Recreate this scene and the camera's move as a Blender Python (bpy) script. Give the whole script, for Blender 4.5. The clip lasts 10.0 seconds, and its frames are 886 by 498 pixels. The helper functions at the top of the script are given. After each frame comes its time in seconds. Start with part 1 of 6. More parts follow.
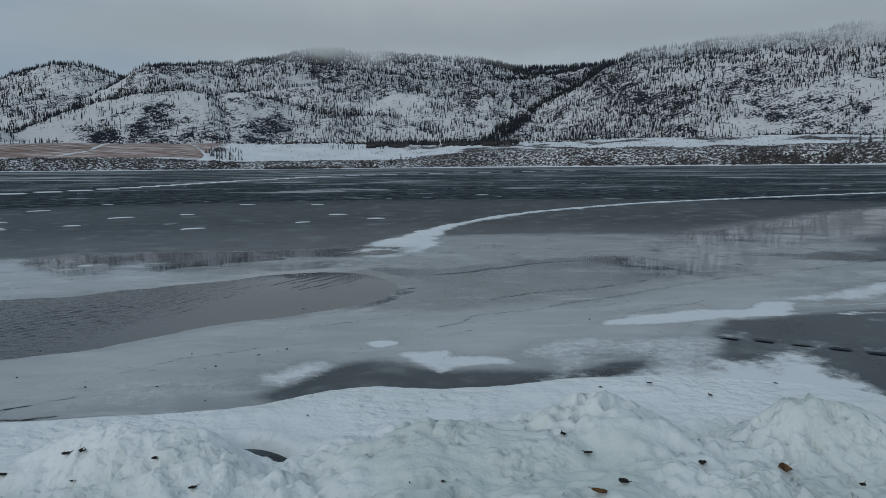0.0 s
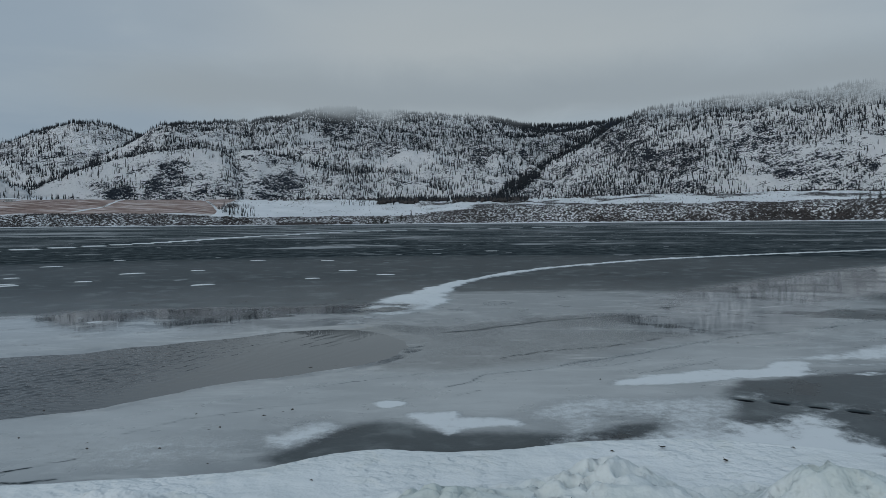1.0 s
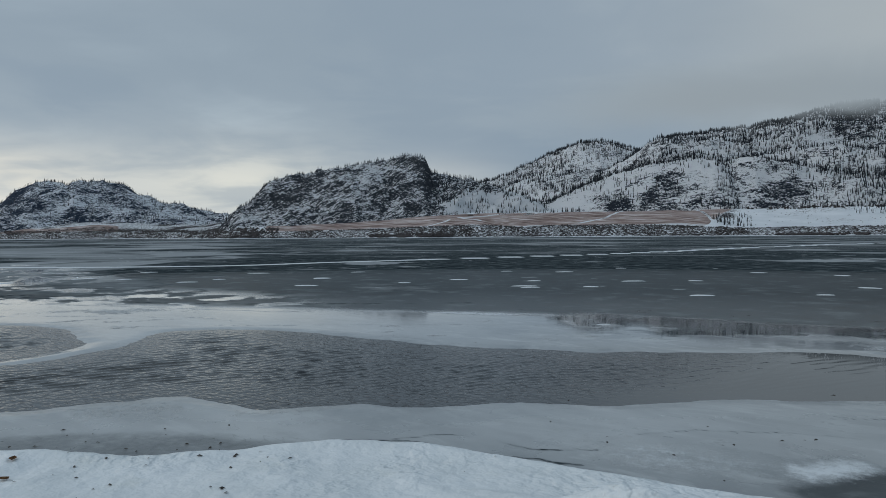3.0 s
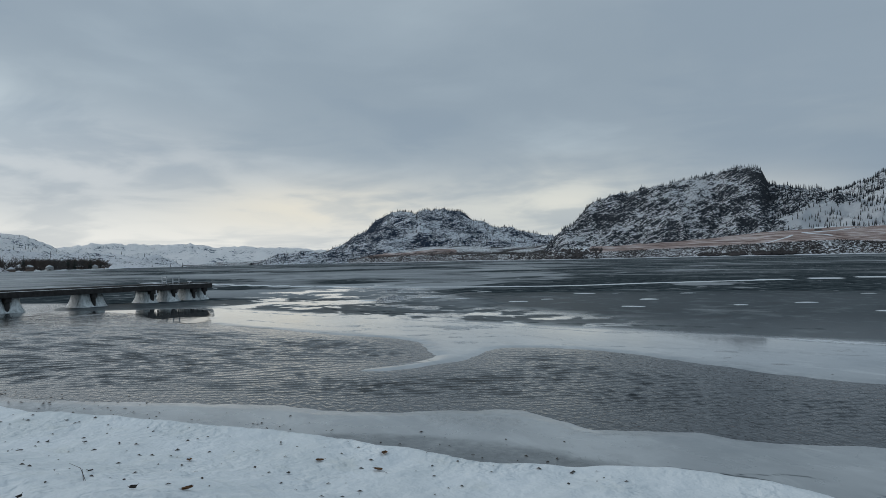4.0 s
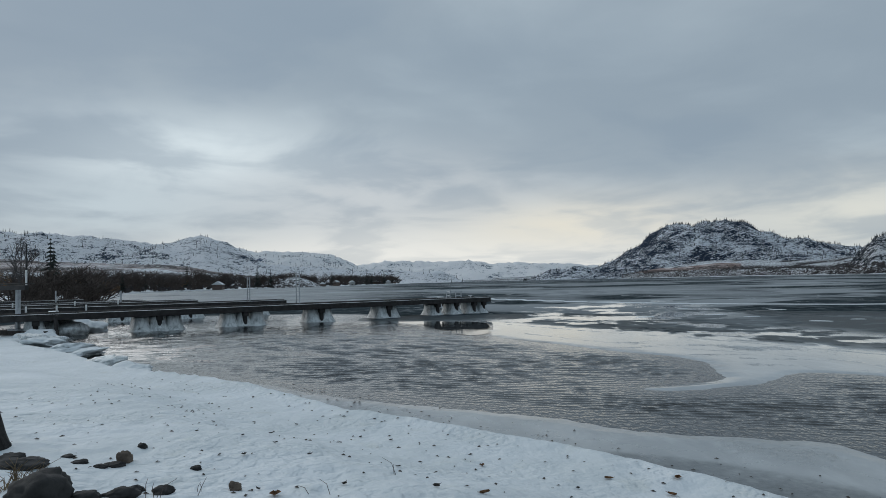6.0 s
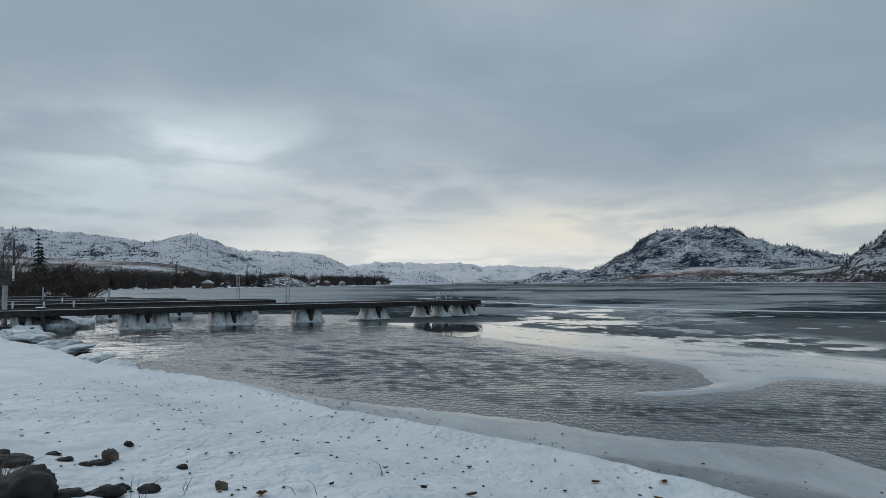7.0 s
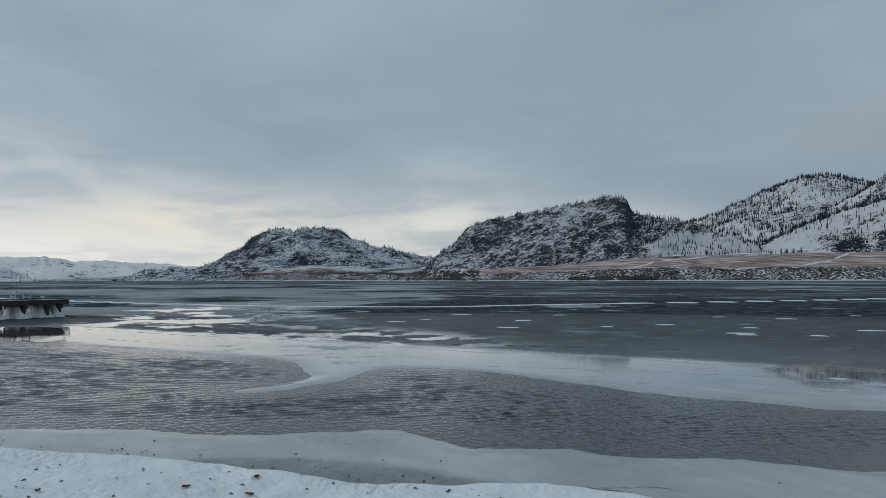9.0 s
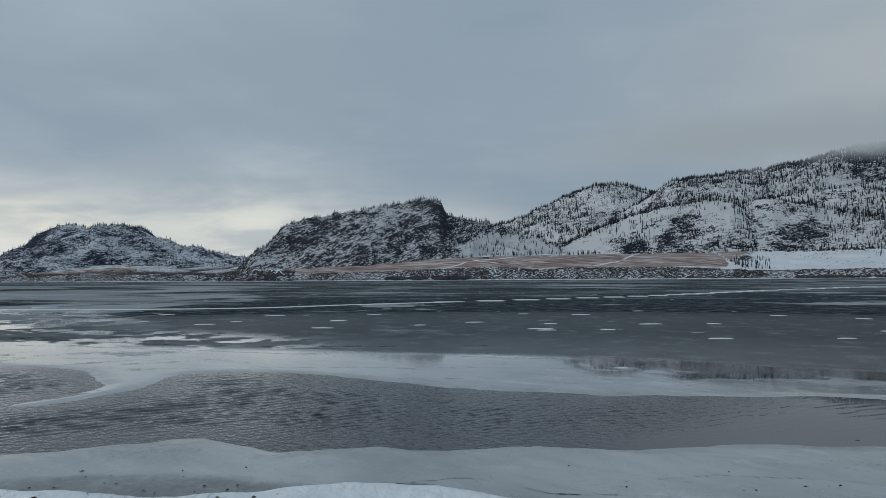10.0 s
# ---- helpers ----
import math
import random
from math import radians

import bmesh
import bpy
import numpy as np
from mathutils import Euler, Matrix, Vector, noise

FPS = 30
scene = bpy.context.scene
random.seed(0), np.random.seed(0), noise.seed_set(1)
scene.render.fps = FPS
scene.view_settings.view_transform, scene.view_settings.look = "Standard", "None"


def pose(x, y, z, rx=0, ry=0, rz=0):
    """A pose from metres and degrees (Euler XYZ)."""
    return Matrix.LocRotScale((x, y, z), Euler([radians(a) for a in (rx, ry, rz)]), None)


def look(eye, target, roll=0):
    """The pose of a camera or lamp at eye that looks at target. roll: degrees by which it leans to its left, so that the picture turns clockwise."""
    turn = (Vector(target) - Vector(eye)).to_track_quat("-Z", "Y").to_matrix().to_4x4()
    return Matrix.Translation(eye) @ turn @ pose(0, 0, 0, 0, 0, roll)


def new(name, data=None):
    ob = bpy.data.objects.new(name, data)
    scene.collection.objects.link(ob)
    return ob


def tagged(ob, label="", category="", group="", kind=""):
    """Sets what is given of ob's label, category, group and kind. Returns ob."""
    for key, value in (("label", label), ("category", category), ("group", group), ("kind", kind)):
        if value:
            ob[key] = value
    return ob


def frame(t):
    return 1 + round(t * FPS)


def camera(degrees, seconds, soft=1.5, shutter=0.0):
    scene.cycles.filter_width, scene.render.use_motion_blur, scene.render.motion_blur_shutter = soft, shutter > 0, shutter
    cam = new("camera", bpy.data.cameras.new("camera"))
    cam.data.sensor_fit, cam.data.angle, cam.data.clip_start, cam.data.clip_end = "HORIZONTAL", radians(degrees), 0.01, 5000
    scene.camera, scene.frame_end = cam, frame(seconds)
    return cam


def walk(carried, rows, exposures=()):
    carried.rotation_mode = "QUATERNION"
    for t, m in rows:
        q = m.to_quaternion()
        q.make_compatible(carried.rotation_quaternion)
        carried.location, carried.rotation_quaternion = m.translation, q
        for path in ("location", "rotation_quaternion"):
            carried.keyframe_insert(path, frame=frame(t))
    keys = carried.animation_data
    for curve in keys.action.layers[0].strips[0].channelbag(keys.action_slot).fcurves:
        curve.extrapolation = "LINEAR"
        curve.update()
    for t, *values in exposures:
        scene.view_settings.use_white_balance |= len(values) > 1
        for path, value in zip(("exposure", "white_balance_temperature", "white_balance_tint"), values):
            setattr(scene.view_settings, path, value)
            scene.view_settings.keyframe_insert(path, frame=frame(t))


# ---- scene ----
# Camera: eye in metres above the lake's surface (z = 0), then turn to the left, tilt up and lean in degrees
cam = camera(63.84, 10.0, 0.8)
PATH = [
    (0.0, 0.000, 0.000, 2.469, 0.00, -6.62, 0.48),
    (0.5, 0.014, 0.046, 2.512, -0.09, -3.03, 0.58),
    (1.0, 0.025, 0.040, 2.505, 0.77, -2.14, 0.46),
    (1.5, 0.003, 0.042, 2.504, 4.07, -2.91, 0.21),
    (2.0, -0.073, 0.038, 2.506, 14.01, -2.67, 0.12),
    (2.5, -0.151, 0.012, 2.505, 26.12, -1.98, 0.19),
    (3.0, -0.247, 0.020, 2.495, 39.02, -1.04, 0.34),
    (4.5, -0.260, -0.182, 2.517, 75.32, 1.74, 1.53),
    (5.0, -0.296, -0.228, 2.510, 83.02, 2.24, 1.64),
    (5.5, -0.327, -0.244, 2.500, 86.12, 2.53, 1.43),
    (7.0, -0.326, -0.251, 2.491, 85.51, 2.78, 0.37),
    (7.5, -0.298, -0.231, 2.506, 78.46, 2.73, 0.12),
    (8.0, -0.312, -0.183, 2.494, 70.02, 2.69, 0.05),
    (8.5, -0.267, -0.155, 2.500, 61.75, 2.56, 0.14),
    (9.0, -0.261, -0.127, 2.495, 54.93, 2.46, 0.12),
    (9.5, -0.211, -0.107, 2.501, 47.97, 2.40, 0.24),
    (10.0, -0.202, -0.066, 2.488, 40.25, 2.40, 0.34),
]
walk(cam, [(t, pose(x, y, z) @ pose(0, 0, 0, 90 + tilt, 0, turn) @ pose(0, 0, 0, 0, 0, -lean)) for t, x, y, z, turn, tilt, lean in PATH])


# ---------------------------------------------------------------- light
def build_world():
    """An overcast winter sky: the clear sky behind, a grey cloud deck with thin, bright places."""
    world = bpy.data.worlds.new("overcast_sky")
    scene.world = world
    world.use_nodes = True
    nt = world.node_tree
    nt.nodes.clear()
    g = Graph(nt)
    out = g.node("ShaderNodeOutputWorld")
    co = g.node("ShaderNodeTexCoord").outputs["Generated"]
    sep = g.node("ShaderNodeSeparateXYZ")
    g.link(co, sep.inputs[0])
    dx, dy, dz = sep.outputs
    up = g.math("MAXIMUM", dz, 0.0)
    den = g.math("ADD", up, 0.14)
    comb = g.node("ShaderNodeCombineXYZ")
    g.link(g.math("DIVIDE", dx, den), comb.inputs[0])
    g.link(g.math("DIVIDE", dy, den), comb.inputs[1])
    flat = comb.outputs[0]
    big = g.noise(flat, 0.42, 4, 0.5, 0.5)
    fine = g.noise(flat, 0.95, 5, 0.5, 0.5)
    wisps = g.noise(flat, 1.7, 5, 0.52, 0.6)
    mass = g.math("ADD", g.math("MULTIPLY", big, 0.52), g.math("MULTIPLY", fine, 0.26))
    mass = g.math("ADD", mass, g.math("MULTIPLY", wisps, 0.22))
    deck = g.ramp(mass, [(0.34, (0.255, 0.322, 0.392)), (0.46, (0.300, 0.366, 0.432)), (0.54, (0.345, 0.408, 0.462)), (0.68, (0.47, 0.54, 0.585))])

    def spot(az, el, width, height):
        """How near a direction is to (az, el), 1 to 0, az in degrees to the left of +y."""
        sx, sy = -math.sin(radians(az)), math.cos(radians(az))
        along = g.math("ADD", g.math("MULTIPLY", dx, sy), g.math("MULTIPLY", dy, -sx))
        front = g.math("GREATER_THAN", g.math("ADD", g.math("MULTIPLY", dx, sx), g.math("MULTIPLY", dy, sy)), 0.0)
        a = g.math("DIVIDE", along, math.sin(radians(width)))
        b = g.math("DIVIDE", g.math("SUBTRACT", dz, math.sin(radians(el))), math.sin(radians(height)))
        d = g.math("ADD", g.math("MULTIPLY", a, a), g.math("MULTIPLY", b, b))
        return g.math("MULTIPLY", g.math("EXPONENT", g.math("MULTIPLY", d, -1.0)), front)

    wob = g.span(g.math("ADD", g.math("MULTIPLY", fine, 0.6), g.math("MULTIPLY", wisps, 0.4)), 0.42, 0.57, 0.45, 1.1)
    colour = deck
    for az, el, width, height, tone, amount, broken in (
        (28, 6.5, 12, 3.0, (0.215, 0.285, 0.365), 0.5, False),
        (40, 4.6, 6, 1.8, (0.62, 0.63, 0.61), 0.6, False),
        (8, 9.0, 26, 2.2, (0.305, 0.352, 0.392), 0.5, False),
        (4, 14, 14, 5, (0.43, 0.458, 0.465), 0.75, False),
        (58, 15, 24, 6.0, (0.275, 0.338, 0.398), 0.65, False),
        (84, 18, 14, 3.5, (0.27, 0.338, 0.405), 0.4, False),
        (-12, 14, 24, 6, (0.425, 0.452, 0.455), 0.8, False),
        (84, 2.5, 16, 2.2, (0.88, 0.85, 0.79), 0.5, False),
        (88, 1.5, 24, 4.2, (0.90, 0.87, 0.81), 0.95, True),
        (76, 4.4, 10, 1.9, (0.86, 0.79, 0.66), 0.85, True),
        (55, 4.2, 9, 2.6, (0.78, 0.76, 0.68), 0.85, True),
        (105, 9.8, 11, 3.2, (0.74, 0.81, 0.83), 1.0, True),
        (112, 6.0, 9, 2.4, (0.56, 0.64, 0.68), 0.7, True),
        (92, 7.0, 13, 3.2, (0.62, 0.64, 0.65), 0.8, True),
    ):
        fac = g.math("MULTIPLY", spot(az, el, width, height), amount)
        colour = g.mix(colour, tone, g.math("MULTIPLY", fac, wob, True) if broken else fac)
    # an overcast sky is brightest overhead
    lift = g.math("ADD", 1.0, g.span(dz, 0.34, 0.9, 0.0, 0.1))
    scaled = g.node("ShaderNodeVectorMath")
    scaled.operation = "SCALE"
    g.link(colour, scaled.inputs[0])
    g.link(lift, scaled.inputs["Scale"])
    cool = g.node("ShaderNodeVectorMath")
    cool.operation = "MULTIPLY"
    g.link(scaled.outputs[0], cool.inputs[0])
    cool.inputs[1].default_value = (0.965, 1.0, 1.03)
    colour = cool.outputs[0]
    sky = g.node("ShaderNodeTexSky")
    sky.sky_type, sky.sun_disc = "NISHITA", False
    sky.sun_elevation, sky.sun_rotation = radians(SUN_HEIGHT), radians(-SUN_AZ)
    bg_sky = g.node("ShaderNodeBackground")
    g.link(sky.outputs[0], bg_sky.inputs[0])
    bg_sky.inputs[1].default_value = 0.05
    bg = g.node("ShaderNodeBackground")
    g.link(colour, bg.inputs[0])
    bg.inputs[1].default_value = SKY_LEVEL
    mixed = g.node("ShaderNodeMixShader")
    mixed.inputs[0].default_value = 0.93
    g.link(bg_sky.outputs[0], mixed.inputs[1])
    g.link(bg.outputs[0], mixed.inputs[2])
    g.link(mixed.outputs[0], out.inputs[0])


class Graph:
    """Short names for building node trees."""

    def __init__(self, tree):
        self.tree = tree

    def node(self, kind):
        return self.tree.nodes.new(kind)

    def link(self, a, b):
        self.tree.links.new(a, b)

    def put(self, value, socket):
        if isinstance(value, bpy.types.NodeSocket):
            self.link(value, socket)
        elif isinstance(value, tuple):
            socket.default_value = (*value, 1.0) if len(value) == 3 and socket.type == "RGBA" else value
        else:
            socket.default_value = value

    def math(self, op, a, b=0.0, clamp=False):
        n = self.node("ShaderNodeMath")
        n.operation, n.use_clamp = op, clamp
        self.put(a, n.inputs[0])
        self.put(b, n.inputs[1])
        return n.outputs[0]

    def noise(self, co, scale, detail=4.0, rough=0.55, warp=0.0):
        n = self.node("ShaderNodeTexNoise")
        self.link(co, n.inputs["Vector"])
        n.inputs["Scale"].default_value, n.inputs["Detail"].default_value = scale, detail
        n.inputs["Roughness"].default_value, n.inputs["Distortion"].default_value = rough, warp
        return n.outputs[0]

    def voronoi(self, co, scale, feature="F1"):
        n = self.node("ShaderNodeTexVoronoi")
        n.feature = feature
        self.link(co, n.inputs["Vector"])
        n.inputs["Scale"].default_value = scale
        return n.outputs[0]

    def ramp(self, fac, stops, smooth=True):
        n = self.node("ShaderNodeValToRGB")
        n.color_ramp.interpolation = "EASE" if smooth else "LINEAR"
        while len(n.color_ramp.elements) < len(stops):
            n.color_ramp.elements.new(0.5)
        for e, (p, c) in zip(n.color_ramp.elements, stops):
            e.position, e.color = p, (*c, 1.0)
        self.put(fac, n.inputs[0])
        return n.outputs[0]

    def span(self, value, a, b, lo=0.0, hi=1.0):
        n = self.node("ShaderNodeMapRange")
        n.interpolation_type = "SMOOTHSTEP"
        self.put(value, n.inputs[0])
        for i, v in enumerate((a, b, lo, hi)):
            n.inputs[i + 1].default_value = v
        return n.outputs[0]

    def mix(self, a, b, fac):
        n = self.node("ShaderNodeMix")
        n.data_type = "RGBA"
        self.put(fac, n.inputs[0])
        self.put(a, n.inputs[6])
        self.put(b, n.inputs[7])
        return n.outputs[2]

    def bump(self, height, distance, strength=1.0, onto=None):
        n = self.node("ShaderNodeBump")
        n.inputs["Strength"].default_value, n.inputs["Distance"].default_value = strength, distance
        self.link(height, n.inputs["Height"])
        if onto is not None:
            self.link(onto, n.inputs["Normal"])
        return n.outputs[0]

    def attribute(self, name):
        n = self.node("ShaderNodeAttribute")
        n.attribute_name = name
        return n.outputs["Fac"]

    def place(self, stretch=(1, 1, 1), turn=0.0):
        """World metres: the objects that use it stand at the origin."""
        co = self.node("ShaderNodeTexCoord").outputs["Object"]
        m = self.node("ShaderNodeMapping")
        m.inputs["Scale"].default_value = stretch
        m.inputs["Rotation"].default_value = (0, 0, radians(turn))
        self.link(co, m.inputs[0])
        return m.outputs[0]


SKY_LEVEL, SUN_AZ, SUN_HEIGHT = 1.0, 138.0, 23.0
build_world()
sun = new("sun", bpy.data.lights.new("sun", "SUN"))
sun.data.energy, sun.data.angle, sun.data.color = 0.88, radians(60), (1.0, 0.985, 0.96)
sun.matrix_world = look((-math.sin(radians(SUN_AZ)) * 50, math.cos(radians(SUN_AZ)) * 50, 50 * math.tan(radians(SUN_HEIGHT))), (0, 0, 0))
scene.view_settings.exposure = 0.0


# ---------------------------------------------------------------- materials
def material(name):
    m = bpy.data.materials.new(name)
    m.use_nodes = True
    g = Graph(m.node_tree)
    return m, g, m.node_tree.nodes["Principled BSDF"]


def snow_material():
    m, g, b = material("snow")
    co = g.place()
    tone = g.noise(co, 0.6, 5)
    grain = g.noise(co, 9.0, 6, 0.6)
    col = g.ramp(tone, [(0.3, (0.68, 0.725, 0.735)), (0.7, (0.78, 0.82, 0.838))])
    col = g.mix(col, (0.66, 0.69, 0.66), g.span(g.noise(co, 1.9, 4), 0.56, 0.75, 0.0, 0.55))
    col = g.mix(col, (0.575, 0.635, 0.615), g.attribute("icy"))
    g.put(col, b.inputs["Base Color"])
    b.inputs["Roughness"].default_value = 0.65
    b.inputs["Specular IOR Level"].default_value = 0.25
    n1 = g.bump(g.noise(co, 2.6, 4, 0.55), 0.09, 0.9)
    pits = g.span(g.noise(co, 7.5, 2, 0.45), 0.33, 0.62)
    pits = g.math("MULTIPLY", pits, g.span(g.noise(co, 0.55, 3, 0.5), 0.44, 0.60, 0.12, 1.0))
    n1 = g.bump(pits, 0.026, 0.7, n1)
    n2 = g.bump(grain, 0.008, 0.6, n1)
    g.link(n2, b.inputs["Normal"])
    return m


def ice_material():
    """Lake ice: grey ice, clear dark ice, wet shine and blown snow, by what lies where."""
    m, g, b = material("lake_ice")
    co = g.place()
    snow, dark, wet = g.attribute("snow"), g.attribute("clear"), g.attribute("wet")
    far, pale = g.attribute("far"), g.attribute("pale")
    n_big, n_mid, n_fine = g.noise(co, 0.16, 5, 0.6, 0.6), g.noise(co, 0.8, 6, 0.64, 0.4), g.noise(co, 7.0, 6, 0.7)
    grain = g.noise(co, 38.0, 4, 0.7)
    grey = g.ramp(g.math("ADD", g.math("MULTIPLY", n_mid, 0.6), g.math("MULTIPLY", n_big, 0.4)), [(0.36, (0.165, 0.187, 0.200)), (0.5, (0.255, 0.277, 0.288)), (0.64, (0.41, 0.435, 0.44))])
    clear = g.ramp(n_mid, [(0.3, (0.014, 0.019, 0.022)), (0.5, (0.046, 0.059, 0.065)), (0.68, (0.135, 0.155, 0.160))])
    # faint seams where slush froze in steps
    seam = g.math("FRACT", g.math("MULTIPLY", g.noise(g.place((0.55, 1.25, 1.0), -28), 0.42, 5, 0.6, 0.4), 11.0))
    seam = g.math("MULTIPLY", g.span(seam, 0.0, 0.10, 1.0, 0.0), g.span(n_mid, 0.48, 0.62))
    grey = g.mix(grey, (0.10, 0.112, 0.12), g.math("MULTIPLY", seam, 0.8))
    shade = g.noise(g.place((0.5, 1.3, 1.0), -28), 1.7, 6, 0.66, 0.5)
    grey = g.mix(grey, (0.46, 0.485, 0.49), g.span(shade, 0.50, 0.68, 0.0, 0.7))
    # paler base: cloudy ice, and sky reflection painted into the wet ice
    pale_and_sheen = g.ramp(g.noise(g.place((0.35, 1.3, 1.0), -28), 0.7, 5, 0.6, 0.5), [(0.32, (0.40, 0.425, 0.43)), (0.6, (0.52, 0.545, 0.55))])
    grey = g.mix(grey, pale_and_sheen, pale)
    d = g.math("ADD", dark, g.math("MULTIPLY", g.math("SUBTRACT", n_mid, 0.5), 0.7))
    d = g.math("ADD", d, g.math("MULTIPLY", g.math("SUBTRACT", n_fine, 0.5), 0.3))
    bare = g.span(d, 0.22, 0.78)
    col = g.mix(grey, clear, bare)
    col = g.mix(col, (0.008, 0.010, 0.012), g.span(d, 1.35, 1.9))
    # thin snow blown into streaks and patches on the far ice
    dots = g.noise(co, 0.55, 2, 0.4)
    s_far = g.span(dots, 0.72, 0.75, 0.0, 0.8)
    for scale, turn, lo, hi, amount in ((0.42, 14, 0.66, 0.70, 0.5), (0.15, 8, 0.645, 0.68, 0.45), (0.05, 20, 0.60, 0.635, 0.42), (0.017, 5, 0.565, 0.60, 0.42), (0.007, 5, 0.555, 0.60, 0.32)):
        drift = g.noise(g.place((0.7, 1.0, 1.0), turn), scale, 5, 0.62, 0.5)
        s_far = g.math("MAXIMUM", s_far, g.span(drift, lo, hi, 0.0, amount))
    s_far = g.math("MULTIPLY", s_far, far)
    s = g.math("ADD", snow, g.math("MULTIPLY", g.math("SUBTRACT", n_fine, 0.5), 1.0))
    s = g.math("ADD", s, g.math("MULTIPLY", g.math("SUBTRACT", n_mid, 0.5), 0.6))
    s = g.math("ADD", s, g.math("MULTIPLY", g.math("SUBTRACT", grain, 0.5), 0.5))
    s_near = g.span(s, 0.25, 0.85)
    s_all = g.math("MAXIMUM", s_near, s_far)
    col = g.mix(col, (0.70, 0.74, 0.76), s_all)
    g.put(col, b.inputs["Base Color"])
    rough = g.math("ADD", g.math("ADD", 0.30, g.math("MULTIPLY", far, 0.2)), g.math("MULTIPLY", wet, -0.26))
    rough = g.math("ADD", rough, g.math("MULTIPLY", s_all, 0.4), True)
    rough = g.math("MAXIMUM", g.math("ADD", rough, g.math("MULTIPLY", g.math("SUBTRACT", n_mid, 0.5), 0.25)), 0.04)
    g.put(rough, b.inputs["Roughness"])
    b.inputs["IOR"].default_value = 1.31
    smooth_wet = g.math("SUBTRACT", 1.0, g.math("MULTIPLY", wet, 0.9), True)
    level = g.math("SUBTRACT", 0.5, g.math("MULTIPLY", g.math("MULTIPLY", s_all, 0.4), smooth_wet))
    level = g.math("SUBTRACT", level, g.math("MULTIPLY", g.math("MULTIPLY", bare, 0.30), smooth_wet))
    g.put(g.math("SUBTRACT", level, g.math("MULTIPLY", far, 0.31), True), b.inputs["Specular IOR Level"])
    n1 = g.bump(g.math("MULTIPLY", n_fine, smooth_wet), 0.006, 0.5)
    g.link(g.bump(s_all, 0.03, 0.6, n1), b.inputs["Normal"])
    return m


def water_material():
    m, g, b = material("open_water")
    # still water has a paler base colour than rippled water
    g.put(g.mix((0.062, 0.070, 0.074), (0.010, 0.014, 0.016), g.span(g.attribute("chop"), 0.003, 0.014)), b.inputs["Base Color"])
    g.put(g.attribute("chop"), b.inputs["Roughness"])
    b.inputs["IOR"].default_value = 1.33
    w2 = g.noise(g.place((0.8, 1.6, 1.0), 20), 6.0, 2, 0.5, 0.3)
    w3 = g.noise(g.place((0.8, 1.9, 1.0), 14), 1.6, 2, 0.5, 0.4)
    far_chop = g.node("ShaderNodeBump")
    far_chop.inputs["Distance"].default_value = 0.07
    g.link(g.span(g.attribute("chop"), 0.02, 0.09), far_chop.inputs["Strength"])
    g.link(w3, far_chop.inputs["Height"])
    g.link(g.bump(g.math("MULTIPLY", w2, g.span(g.attribute("chop"), 0.004, 0.02)), 0.020, 0.9, far_chop.outputs[0]), b.inputs["Normal"])
    return m


def slope_material(name, rock, pale, cover=0.5, fine=0.10, tilt=0.0, broad=1.5, ledges=0.9, blotch=1.0):
    """Rocky hillside under patchy snow; cover: about how much of it is snow; tilt: how the ledges dip."""
    m, g, b = material(name)
    co = g.place()
    geo = g.node("ShaderNodeNewGeometry")
    sep = g.node("ShaderNodeSeparateXYZ")
    g.link(geo.outputs["Normal"], sep.inputs[0])
    lie = sep.outputs[2]
    ledge_co = g.node("ShaderNodeMapping")
    ledge_co.vector_type = "TEXTURE"
    ledge_co.inputs["Rotation"].default_value = (0, radians(-tilt), 0)
    ledge_co.inputs["Scale"].default_value = (2.6, 2.6, 0.45)
    g.link(co, ledge_co.inputs[0])
    n1, n2, n3 = g.noise(co, 0.0055 * blotch, 4, 0.6), g.noise(co, 0.03 * blotch, 5, 0.7, 0.5), g.noise(co, fine, 6, 0.75)
    n4 = g.noise(ledge_co.outputs[0], fine * 0.55, 6, 0.72, 0.8)
    v = g.math("MULTIPLY", g.math("SUBTRACT", n1, 0.5), broad)
    for n, weight in ((n2, 0.9), (n3, 1.7), (n4, ledges)):
        v = g.math("ADD", v, g.math("MULTIPLY", g.math("SUBTRACT", n, 0.5), weight))
    v = g.math("ADD", v, g.math("MULTIPLY", g.math("SUBTRACT", lie, 0.67), 0.7))
    v = g.math("ADD", v, g.attribute("cover"))
    mid = -(cover - 0.5) * 0.8
    s = g.span(v, mid - 0.08, mid + 0.08)
    stone = g.ramp(n3, [(0.3, tuple(c * 0.4 for c in rock)), (0.5, rock), (0.72, tuple(min(1, c * 2.0) for c in rock))])
    col = g.mix(stone, pale, s)
    g.put(col, b.inputs["Base Color"])
    b.inputs["Roughness"].default_value = 0.9
    b.inputs["Specular IOR Level"].default_value = 0.1
    g.link(g.bump(v, 8.0, 0.8), b.inputs["Normal"])
    return m


